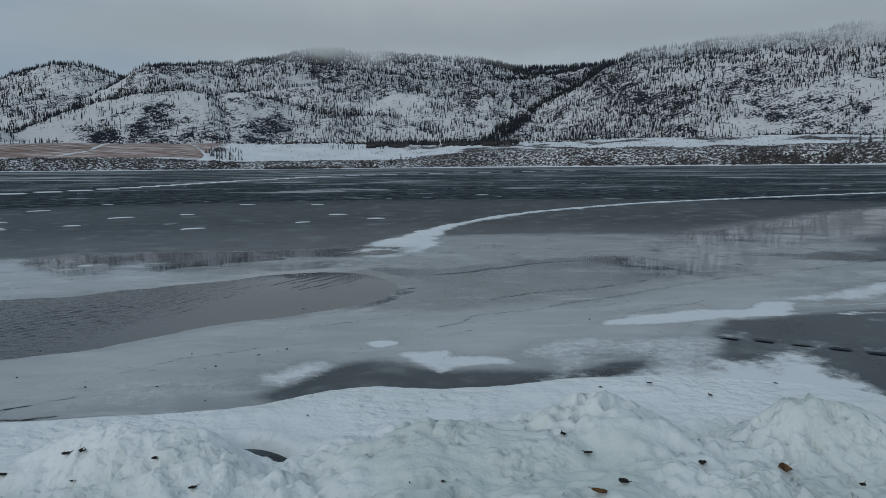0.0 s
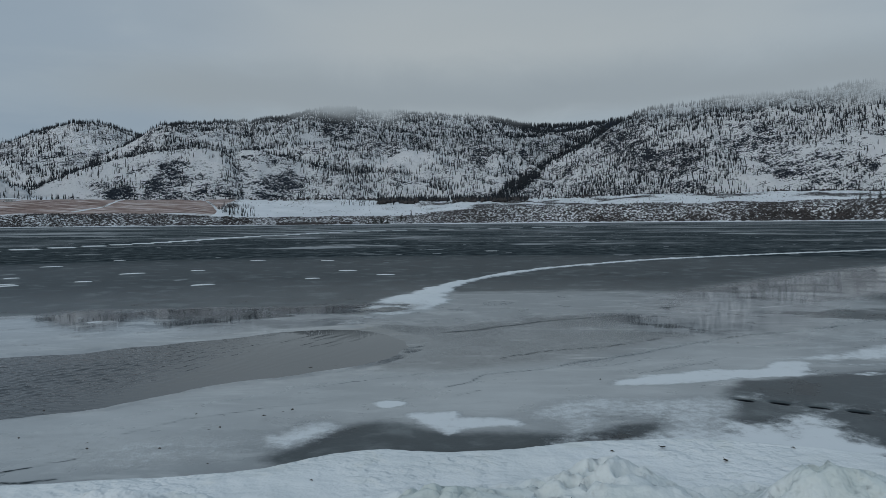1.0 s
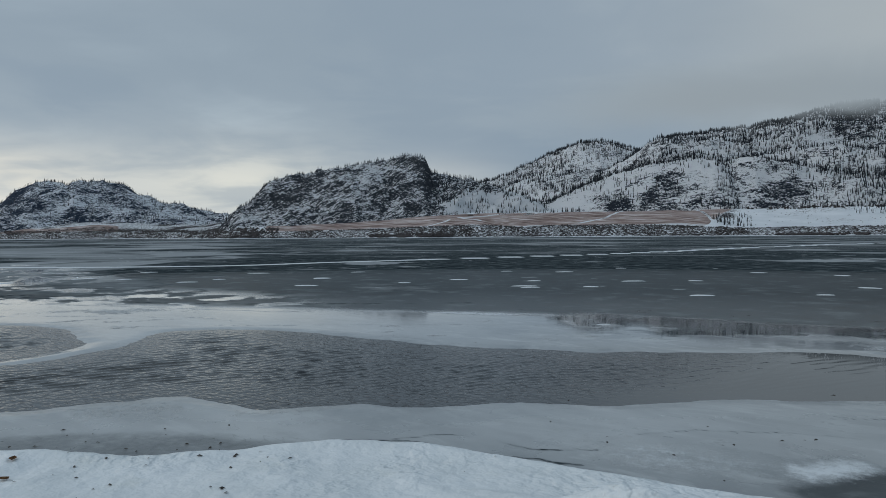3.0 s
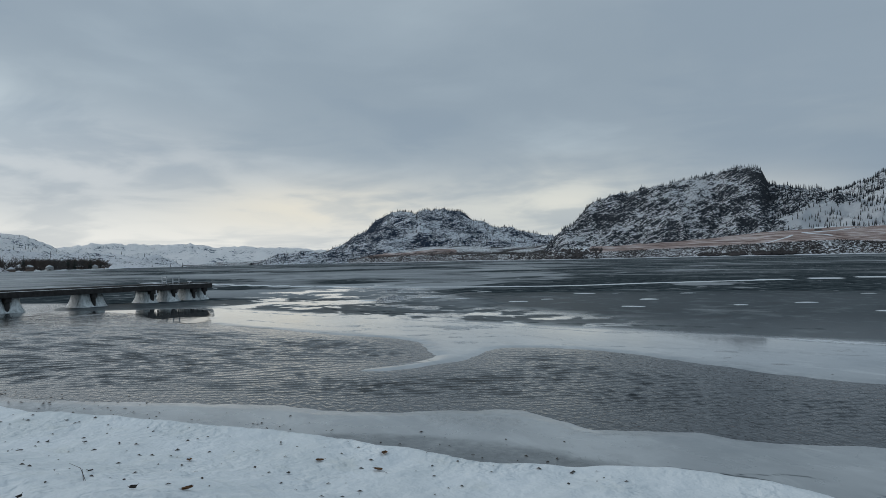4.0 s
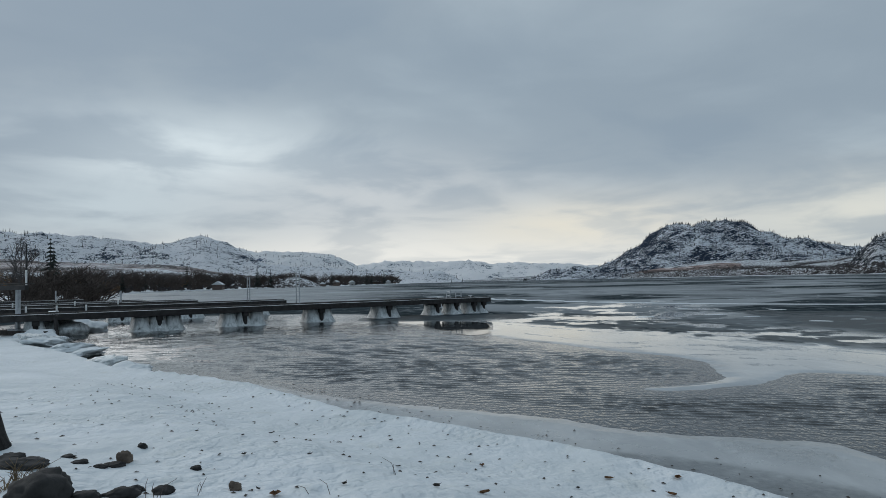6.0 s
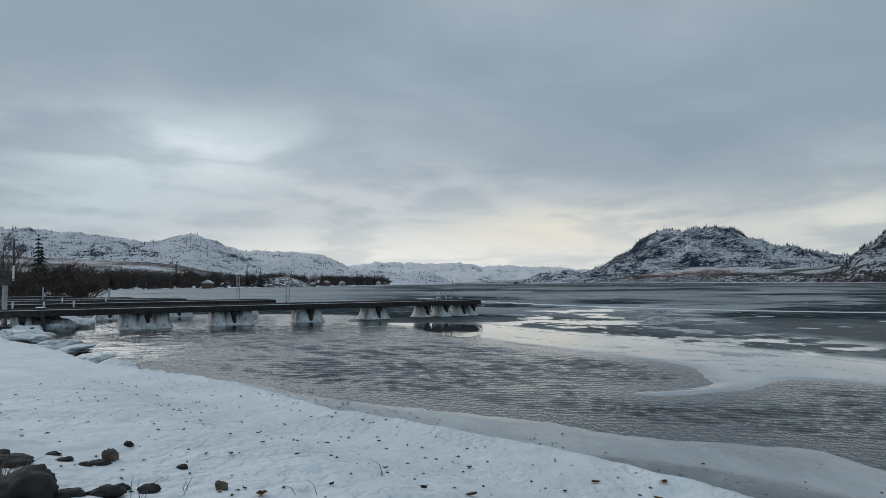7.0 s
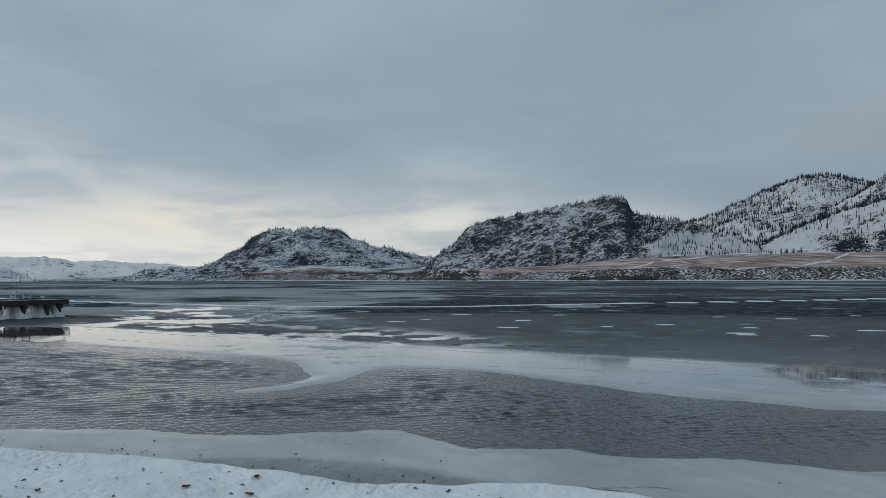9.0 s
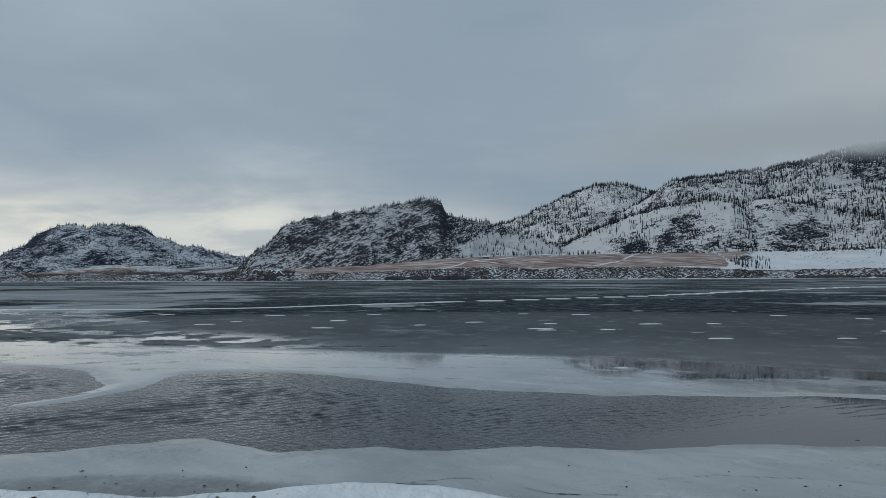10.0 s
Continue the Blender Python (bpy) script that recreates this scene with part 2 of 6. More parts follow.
def bench_material():
    """Land above the far shore: snow, brown vine rows and dark scrub, by what grows where."""
    m, g, b = material("bench_land")
    co = g.place()
    vine, brush = g.attribute("vine"), g.attribute("brush")
    n1, n2 = g.noise(co, 0.02, 5, 0.6), g.noise(co, 0.24, 6, 0.75)
    lines = g.noise(g.place((0.12, 1.0, 1.0), 18), 0.11, 6, 0.70)
    snow = g.ramp(n1, [(0.3, (0.66, 0.70, 0.73)), (0.7, (0.78, 0.81, 0.84))])
    rows = g.ramp(lines, [(0.34, (0.10, 0.064, 0.054)), (0.45, (0.25, 0.178, 0.158)), (0.54, (0.42, 0.345, 0.320)), (0.62, (0.66, 0.61, 0.60))])
    scrub = g.ramp(n2, [(0.3, (0.016, 0.016, 0.018)), (0.6, (0.055, 0.050, 0.050))])
    col = g.mix(snow, rows, g.span(g.math("ADD", vine, g.math("MULTIPLY", g.math("SUBTRACT", n1, 0.5), 0.3)), 0.4, 0.6))
    thick = g.math("ADD", brush, g.math("MULTIPLY", g.math("SUBTRACT", n2, 0.5), 2.6))
    col = g.mix(col, scrub, g.span(thick, 0.45, 0.62))
    g.put(col, b.inputs["Base Color"])
    b.inputs["Roughness"].default_value = 0.9
    b.inputs["Specular IOR Level"].default_value = 0.1
    g.link(g.bump(n2, 2.0, 0.7), b.inputs["Normal"])
    return m


def cloud_material():
    """Low cloud that hangs on the crest, thin below and at its top."""
    m = bpy.data.materials.new("low_cloud")
    m.use_nodes = True
    m.node_tree.nodes.clear()
    g = Graph(m.node_tree)
    co = g.place()
    sep = g.node("ShaderNodeSeparateXYZ")
    g.link(co, sep.inputs[0])
    n = g.noise(g.place((1, 1, 1.6)), 0.0042, 5, 0.55, 0.5)
    h = g.math("ADD", sep.outputs[2], g.math("MULTIPLY", g.math("SUBTRACT", n, 0.5), -95.0))
    alpha = g.math("MULTIPLY", g.span(h, 256, 322), g.span(h, 330, 460, 1.0, 0.0))
    alpha = g.math("MULTIPLY", alpha, g.attribute("thick"))
    glow, clear, mix, out = (g.node(k) for k in ("ShaderNodeEmission", "ShaderNodeBsdfTransparent", "ShaderNodeMixShader", "ShaderNodeOutputMaterial"))
    glow.inputs[0].default_value = (0.292, 0.342, 0.380, 1)
    g.link(alpha, mix.inputs[0])
    g.link(clear.outputs[0], mix.inputs[1])
    g.link(glow.outputs[0], mix.inputs[2])
    g.link(mix.outputs[0], out.inputs[0])
    return m


def plain(name, colour, rough=0.7, spread=0.35, scale=3.0, bump=0.0, metal=0.0):
    m, g, b = material(name)
    co = g.node("ShaderNodeTexCoord").outputs["Object"]
    n = g.noise(co, scale, 6, 0.62)
    lo, hi = tuple(c * (1 - spread) for c in colour), tuple(min(1.0, c * (1 + spread)) for c in colour)
    g.put(g.ramp(n, [(0.3, lo), (0.7, hi)]), b.inputs["Base Color"])
    b.inputs["Roughness"].default_value, b.inputs["Metallic"].default_value = rough, metal
    if bump:
        g.link(g.bump(n, bump, 0.8), b.inputs["Normal"])
    return m


SNOW, ICE, WATER = snow_material(), ice_material(), water_material()
# rock tinted blue: stands in for the haze across the lake
SLOPE = slope_material("rock_and_snow", (0.034, 0.042, 0.056), (0.95, 0.96, 0.98), 0.49, 0.22, 8, 0.9, 1.2)
STRATA = slope_material("tilted_rock_and_snow", (0.034, 0.042, 0.056), (0.95, 0.96, 0.98), 0.49, 0.22, 14, 0.8, 1.2)
WOODED = slope_material("wooded_ridge", (0.022, 0.030, 0.046), (0.80, 0.85, 0.92), 0.02, 0.12)
CRAG = slope_material("bare_crag", (0.062, 0.070, 0.082), (0.92, 0.94, 0.97), 0.31, 0.21, 52, 0.7, 2.1, 1.8)
# distant hills: haze is painted into the colours as bluer rock
HAZED_CRAG = slope_material("hazed_far_crag", (0.040, 0.056, 0.086), (0.86, 0.90, 0.95), 0.27, 0.17, 45, 0.9, 1.8, 1.8)
HAZED_SLOPE = slope_material("hazed_snow_hills", (0.045, 0.066, 0.10), (0.92, 0.94, 0.97), 0.47, 0.15, 10, 0.8, 1.3, 2.6)
HAZED_WHITE = slope_material("hazed_white_hills", (0.09, 0.13, 0.19), (0.95, 0.95, 0.95), 0.56, 0.10, 0, 1.3, 1.1, 1.8)
BENCH, CLOUD = bench_material(), cloud_material()
# needles also hold the haze's blue in their base colour
PINE = plain("hazed_pine_needles", (0.011, 0.016, 0.022), 0.9, 0.5, 0.05)


# ---------------------------------------------------------------- noise and curves in the plan
def lattice(ix, iy, seed):
    h = (ix.astype(np.int64) * 374761393 + iy.astype(np.int64) * 668265263 + seed * 1442695041) & 0xFFFFFFFF
    h = ((h ^ (h >> 13)) * 1274126177) & 0xFFFFFFFF
    return ((h ^ (h >> 16)) & 0xFFFF) / 65535.0


def value_noise(x, y, seed=0):
    x, y = np.asarray(x, float), np.asarray(y, float)
    ix, iy = np.floor(x), np.floor(y)
    fx, fy = x - ix, y - iy
    fx, fy = fx * fx * (3 - 2 * fx), fy * fy * (3 - 2 * fy)
    a, b = lattice(ix, iy, seed), lattice(ix + 1, iy, seed)
    c, d = lattice(ix, iy + 1, seed), lattice(ix + 1, iy + 1, seed)
    return (a * (1 - fx) + b * fx) * (1 - fy) + (c * (1 - fx) + d * fx) * fy


def fbm(x, y, octaves=5, seed=0, gain=0.5):
    """About -1 to 1."""
    x, y = np.asarray(x, float), np.asarray(y, float)
    total, amp, norm = 0.0, 1.0, 0.0
    for i in range(octaves):
        total = total + amp * (value_noise(x, y, seed + i) * 2 - 1)
        norm += amp
        x, y, amp = x * 1.93 * 0.8 - y * 1.93 * 0.6, x * 1.93 * 0.6 + y * 1.93 * 0.8, amp * gain
    return total / norm


def ridged(x, y, octaves=5, seed=0):
    x, y = np.asarray(x, float), np.asarray(y, float)
    total, amp, norm = 0.0, 1.0, 0.0
    for i in range(octaves):
        total = total + amp * (1 - np.abs(value_noise(x, y, seed + i) * 2 - 1))
        norm += amp
        x, y, amp = x * 2.05 * 0.8 - y * 2.05 * 0.6, x * 2.05 * 0.6 + y * 2.05 * 0.8, amp * 0.55
    return total / norm


def cells(x, y, seed=0):
    """Distance to the nearest of scattered points, one in each unit square."""
    x, y = np.asarray(x, float), np.asarray(y, float)
    ix, iy = np.floor(x), np.floor(y)
    best = np.full(x.shape, 9.0)
    for u in (-1, 0, 1):
        for v in (-1, 0, 1):
            cx, cy = ix + u, iy + v
            best = np.minimum(best, (cx + lattice(cx, cy, seed) - x) ** 2 + (cy + lattice(cx, cy, seed + 1) - y) ** 2)
    return np.sqrt(best)


def smooth(v, a, b):
    t = np.clip((np.asarray(v, float) - a) / (b - a), 0, 1)
    return t * t * (3 - 2 * t)


def spline(points, steps=8, closed=False):
    """A smooth line through a few points of the plan."""
    p = np.array(points, float)
    n = len(p)
    out = []
    for i in range(n if closed else n - 1):
        if closed:
            a, b, c, d = p[i - 1], p[i], p[(i + 1) % n], p[(i + 2) % n]
        else:
            a, b, c, d = p[max(i - 1, 0)], p[i], p[i + 1], p[min(i + 2, n - 1)]
        for s in range(steps):
            t = s / steps
            out.append(0.5 * (2 * b + (c - a) * t + (2 * a - 5 * b + 4 * c - d) * t * t + (3 * b - a - 3 * c + d) * t ** 3))
    if not closed:
        out.append(p[-1])
    return np.array(out)


def near_line(x, y, line, closed=False):
    """Distance from each place to a line, and how far along it (0 to 1) the nearest spot lies."""
    best, along = np.full(x.shape, 1e18), np.zeros(x.shape)
    q = np.vstack([line, line[:1]]) if closed else line
    for i in range(len(q) - 1):
        ax, ay = q[i]
        bx, by = q[i + 1] - q[i]
        t = np.clip(((x - ax) * bx + (y - ay) * by) / max(bx * bx + by * by, 1e-9), 0, 1)
        d = (x - ax - t * bx) ** 2 + (y - ay - t * by) ** 2
        m = d < best
        best[m] = d[m]
        along[m] = ((i + t) / (len(q) - 1))[m]
    return np.sqrt(best), along


def within(x, y, line):
    """Signed distance: positive inside the closed line."""
    inside = np.zeros(x.shape, bool)
    n = len(line)
    for i in range(n):
        (ax, ay), (bx, by) = line[i], line[(i + 1) % n]
        if ay == by:
            continue
        m = ((ay > y) != (by > y)) & (x < (bx - ax) * (y - ay) / (by - ay) + ax)
        inside ^= m
    d, _ = near_line(x, y, line, True)
    return np.where(inside, d, -d)


def grid_mesh(name, x, y, z, mat, attributes=None, close=False, keep=None):
    """A mesh from three tables of the same shape."""
    rows, cols = x.shape
    me = bpy.data.meshes.new(name)
    idx = np.arange(rows * cols).reshape(rows, cols)
    if close:
        idx = np.hstack([idx, idx[:, :1]])
    a, b, c, d = idx[:-1, :-1], idx[:-1, 1:], idx[1:, 1:], idx[1:, :-1]
    quads = np.stack([a, b, c, d], -1).reshape(-1, 4)
    used = np.arange(rows * cols)
    if keep is not None:
        quads = quads[keep.ravel()[quads].any(1)]
        used, flat = np.unique(quads, return_inverse=True)
        quads = flat.reshape(-1, 4)
    me.vertices.add(len(used))
    me.vertices.foreach_set("co", np.stack([x, y, z], -1).reshape(-1, 3)[used].astype(np.float32).ravel())
    me.loops.add(quads.size)
    me.loops.foreach_set("vertex_index", quads.astype(np.int32).ravel())
    me.polygons.add(len(quads))
    me.polygons.foreach_set("loop_start", np.arange(0, quads.size, 4, dtype=np.int32))
    me.update(calc_edges=True)
    me.polygons.foreach_set("use_smooth", np.ones(len(quads), bool))
    for key, values in (attributes or {}).items():
        at = me.attributes.new(key, "FLOAT", "POINT")
        at.data.foreach_set("value", values.ravel()[used].astype(np.float32))
    me.materials.append(mat)
    ob = new(name, me)
    # faces look up
    if len(me.polygons) and me.polygons[len(me.polygons) // 2].normal.z < 0:
        me.flip_normals()
    return ob


def soup_mesh(name, verts, faces, mat, size=3):
    """A mesh from arrays of vertices and of faces that all have the same number of corners."""
    me = bpy.data.meshes.new(name)
    me.vertices.add(len(verts))
    me.vertices.foreach_set("co", verts.astype(np.float32).ravel())
    me.loops.add(faces.size)
    me.loops.foreach_set("vertex_index", faces.astype(np.int32).ravel())
    me.polygons.add(len(faces))
    me.polygons.foreach_set("loop_start", np.arange(0, faces.size, size, dtype=np.int32))
    me.update(calc_edges=True)
    me.materials.append(mat)
    return new(name, me)


def polar(az, r):
    """Plan place from degrees to the left of +y and metres from the viewpoint."""
    a = np.radians(az)
    return -np.sin(a) * r, np.cos(a) * r


# ---------------------------------------------------------------- the near shore: one sheet of ground
SHORE = spline([(60, -30), (22, -6), (11, 3), (5.4, 6.4), (4.1, 7.5), (2.5, 7.95), (0.7, 7.6), (-0.9, 7.55), (-2.2, 6.9), (-4.2, 6.6), (-5.4, 6.2), (-6.4, 5.6),
                (-7.3, 4.5), (-7.9, 3.9), (-9.1, 3.2), (-10.2, 2.4), (-11.8, 1.0), (-13.7, -0.8), (-15.1, -1.9), (-17.3, -3.3), (-19.6, -5.2), (-23, -9), (-29, -13.2),
                (-35, -18), (-41, -20.5), (-46, -30), (-80, -85), (-150, -105), (-250, -125), (-360, -150), (-480, -130), (-760, -90), (-1050, -20), (-1400, 15), (-1800, -40), (-5200, -900)], 8)
LAND = np.vstack([SHORE, [(-5200, -6000), (6000, -6000), (6000, -900)]])


# humps of the ploughed bank: plan place, size, height
BANK = [(-2.75, 5.5, 0.42, 0.42), (-2.25, 5.3, 0.45, 0.24), (-1.8, 5.15, 0.36, 0.34), (0.2, 5.45, 0.7, 0.26), (1.35, 5.7, 0.5, 0.40), (1.0, 5.3, 0.6, 0.2), (2.7, 5.4, 0.28, 0.44), (3.2, 5.3, 0.34, 0.40),
        (3.9, 5.0, 0.5, 0.35), (-0.6, 5.2, 0.5, 0.2), (-3.6, 4.9, 0.7, 0.12), (-7.15, 3.95, 0.35, 0.12), (-8.55, 3.0, 0.3, 0.10)]


def ground_height(x, y, d=None):
    d = within(x, y, LAND) if d is None else d
    wob = 0.12 * fbm(x * 0.9, y * 0.9, 3, 5) * smooth(-d, -40, -10)
    s = d + wob
    shelf = 0.02 + 0.10 * smooth(s, -0.02, 0.16) + 0.45 * smooth(s, 1.6, 4.2) + 0.33 * smooth(s, 4.0, 9.0) + 1.0 * smooth(s, 9, 30) + 3.0 * smooth(s, 40, 160) + 8.0 * smooth(s, 150, 700)
    bank = smooth(x, -4.8, -3.2) * smooth(s, 1.1, 1.9)
    humps = 0.0
    for hx, hy, size, high in BANK:
        humps = humps + 0.8 * high * np.exp(-(((x - hx) ** 2 + (y - hy) ** 2) / (1.15 * size) ** 2) ** 1.1)
    crisp = np.abs(fbm(x * 2.3, y * 2.3, 3, 21))
    bend = 0.12 * fbm(x * 3, y * 3, 2, 25)
    rough = smooth(fbm(x * 0.8, y * 0.8, 2, 24), -0.25, 0.35)
    clods = 0.10 * (0.5 - smooth(cells(x / 0.50 + bend, y / 0.42, 26), 0.05, 0.75)) + 0.055 * (0.5 - smooth(cells(x / 0.21 + bend, y / 0.19, 28), 0.05, 0.7)) + 0.028 * (0.5 - smooth(cells(x / 0.10, y / 0.095, 29), 0.05, 0.7))
    lumps = bank * (0.10 * fbm(x * 1.3, y * 1.3, 3, 22) - 0.05 * crisp + clods * (0.25 + 0.9 * rough))
    pits = -0.13 * (1 - smooth(cells(x / 0.19, y / 0.25, 77), 0.16, 0.40)) * smooth(value_noise(x * 1.6, y * 1.6, 79), 0.34, 0.5) * bank * (0.2 + 0.8 * smooth(x, -0.6, 0.2))
    pits = pits - 0.05 * (1 - smooth(cells(x / 0.11, y / 0.13, 87), 0.15, 0.40)) * smooth(value_noise(x * 2.1, y * 2.1, 89), 0.38, 0.52) * bank
    drift = 0.06 * fbm(x * 0.7, y * 0.7, 4, 31) * smooth(s, 0.2, 1.0) + 0.045 * fbm(x * 2.1, y * 2.1, 4, 33) * smooth(s, 0.1, 0.6)
    drift = drift - 0.035 * smooth(value_noise(x * 3.1, y * 3.1, 37), 0.78, 0.95) * smooth(s, 0.3, 0.8) * smooth(fbm(x * 0.5, y * 0.5, 2, 38), -0.1, 0.3)
    lip = 0.05 * np.exp(-((s - 0.22) / 0.2) ** 2) * (1 + fbm(x * 1.3, y * 1.3, 3, 35)) * smooth(-x, 3.5, 6)
    split = -0.62 * np.exp(-(((x + 1.52) * 0.62 + (y - 5.78) * 0.78) / 0.10) ** 2 - (((x + 1.52) * 0.78 - (y - 5.78) * 0.62) / 0.26) ** 2)
    land = np.maximum(shelf + humps * smooth(s, 0.8, 1.6) + lumps + pits + drift + lip, 0.03 + 0.08 * smooth(s, 0.05, 0.4)) + split + 0.007 * fbm(x * 7, y * 7, 3, 41)
    return np.where(s > -0.25, np.where(s < 0, 0.02 + s * 1.6, land), np.maximum(-0.38 + (s + 0.25) * 0.2, -1.6))


def build_ground():
    az = np.concatenate([np.arange(-46, 128, 0.36), np.arange(128, 314, 3.0)])
    r = np.concatenate([np.linspace(0.001, 1.6, 8)[:-1], np.geomspace(1.6, 2.6, 20)[:-1], np.geomspace(2.6, 9, 230), np.geomspace(9.08, 16, 62), np.geomspace(16.3, 60, 66), np.geomspace(64, 6000, 60)])
    A, R = np.meshgrid(az, r)
    x, y = polar(A, R)
    x, y = x + 0.35, y - 0.6
    d = within(x, y, LAND)
    icy = smooth(x, -4.8, -3.2) * smooth(d + 0.25 * fbm(x * 1.5, y * 1.5, 4, 43), 1.5, 2.0) * smooth(-d, -9, -6) * (0.35 + 0.65 * smooth(fbm(x * 1.1, y * 1.1, 4, 44), -0.4, 0.3))
    ob = grid_mesh("ground", x, y, ground_height(x, y, d), SNOW, {"icy": icy}, close=True)
    return tagged(ob, "snow-covered lake shore with a lumpy ploughed bank", "ground", kind="structure")


build_ground()

# ---------------------------------------------------------------- the lake: open water, and ice that dips under it where it has melted
OPEN = spline([(-20.4, -5.6), (-17.7, -2.8), (-15.7, -0.9), (-14.4, 0.8), (-13.2, 2.2), (-11.9, 3.4), (-11.0, 4.9), (-10.4, 6.0), (-9.5, 6.3), (-8.8, 6.4), (-8.4, 6.9), (-7.9, 7.4), (-7.1, 7.7), (-6.2, 8.8),
               (-5.1, 9.5), (-4.4, 10.1), (-3.4, 11.0), (-2.7, 11.6), (-1.8, 12.4), (-1.0, 13.6), (-1.2, 15.4), (-2.3, 16.7), (-3.8, 16.3), (-4.8, 15.5), (-5.8, 14.9), (-6.7, 14.2), (-7.5, 13.6), (-8.5, 13.3), (-10.3, 12.6), (-12.5, 12.3), (-14.8, 12.0), (-16.8, 11.4),
               (-17.8, 10.0), (-17.2, 8.9), (-16.1, 7.9), (-15.6, 6.2), (-16.0, 5.2), (-16.6, 6.4), (-17.4, 7.8), (-19.7, 8.4), (-21.9, 8.5), (-24.1, 7.3), (-27.2, 5.9), (-31.6, 4.2),
               (-35.5, 4.3), (-40, 4.9), (-43.5, 4.6), (-45, 2.4), (-47, -1.5), (-49, -3), (-57, -3), (-62, -12), (-60, -26), (-48, -27), (-40, -19.5), (-33, -16), (-27, -11.8), (-23, -8)], 5, True)
RIDGE = spline([(-2.3, 17.3), (-1.8, 18.8), (-1.4, 21.3), (-0.95, 24.0), (-0.3, 27.1), (1.1, 30.8), (3.3, 35.2), (6.9, 39.8), (15.7, 47.4), (36.0, 58.0), (60, 68), (110, 92)], 8)
CRACK = spline([(-120, 5), (-75, 20), (-55.4, 34.4), (-51.7, 47.8), (-46.4, 67.4), (-41.5, 92), (-40, 120), (-38, 150), (-20, 230), (60, 330)], 8)


def spread(x, y, pts, edge):
    """1 inside an outline through these points, fading over the edge's width."""
    return smooth(within(x, y, spline(pts, 6, True)), -1.8 * edge, 1.4 * edge)


# what lies on the near ice, by outline in the plan: snow, then how crisp its edge is and how thick it lies
SNOWY = (
    ([(2.5, 10.85), (3.4, 11.6), (4.4, 11.8), (5.3, 12.0), (5.7, 12.5), (6.2, 12.45), (6.05, 11.9), (5.6, 11.5), (4.7, 11.3), (3.7, 10.9)], 0.10, 0.85),
    ([(5.6, 12.9), (6.4, 12.95), (9.1, 14.4), (11, 15.4), (10.5, 14.2), (8.3, 13.2), (6.8, 12.6)], 0.14, 0.7),
    ([(7.0, 14.4), (10.7, 17.1), (16, 20), (14, 17), (9.2, 14.5), (6.9, 13.5)], 0.5, 0.40),
    ([(6.1, 12.2), (7.8, 12.42), (9.5, 12.6), (7.8, 12.25)], 0.06, 0.7),
    ([(4.8, 11.42), (6.0, 11.55), (7.6, 11.6), (7.4, 11.42), (6.0, 11.38)], 0.06, 0.6),
    ([(-1.08, 9.72), (-0.86, 9.93), (-0.62, 9.72), (-0.84, 9.46)], 0.06, 1.0),
    ([(-0.55, 9.12), (-0.34, 9.2), (0.0, 9.28), (0.12, 9.0), (0.7, 8.95), (0.82, 8.6), (0.24, 8.55), (-0.05, 8.3), (-0.28, 8.72)], 0.08, 0.8),
    ([(-2.05, 8.2), (-1.8, 8.78), (-1.45, 8.85), (-1.36, 8.5), (-1.65, 8.15), (-1.9, 7.9)], 0.16, 0.55),
    ([(1.0, 9.0), (1.4, 9.75), (2.1, 9.9), (2.05, 9.0), (1.45, 8.1), (1.3, 8.2), (1.45, 8.85)], 0.32, 0.66),
    ([(2.3, 9.85), (3.9, 9.9), (3.5, 9.0), (3.2, 8.2), (2.5, 7.7), (2.0, 8.0), (2.55, 8.7)], 0.34, 0.64),
    ([(3.6, 8.66), (4.5, 8.95), (4.6, 8.0), (4.4, 7.45), (3.8, 7.7), (3.4, 8.05)], 0.22, 0.9),
    ([(1.0, 7.9), (2.0, 8.05), (3.2, 8.0), (4.2, 7.3), (3.0, 7.2), (1.4, 7.3)], 0.25, 0.40),
    ([(-3.6, 7.9), (-2.2, 8.5), (-1.5, 8.4), (-2.0, 7.7), (-2.9, 7.0), (-3.8, 6.9)], 0.5, 0.30),
    ([(-9.0, 6.2), (-8.3, 6.6), (-7.6, 7.35), (-7.2, 7.55), (-7.6, 6.9), (-8.6, 5.9)], 0.16, 0.48),
    ([(-11.2, 4.6), (-10.2, 5.8), (-9.3, 6.1), (-9.6, 5.4), (-10.6, 4.2)], 0.3, 0.38),
    ([(-9.75, 17.7), (-9.55, 18.35), (-9.0, 18.35), (-9.1, 17.6)], 0.12, 0.8),
    ([(-15.5, 17.6), (-13.6, 18.6), (-11.8, 18.9), (-13.2, 18.0)], 0.15, 0.7),
)
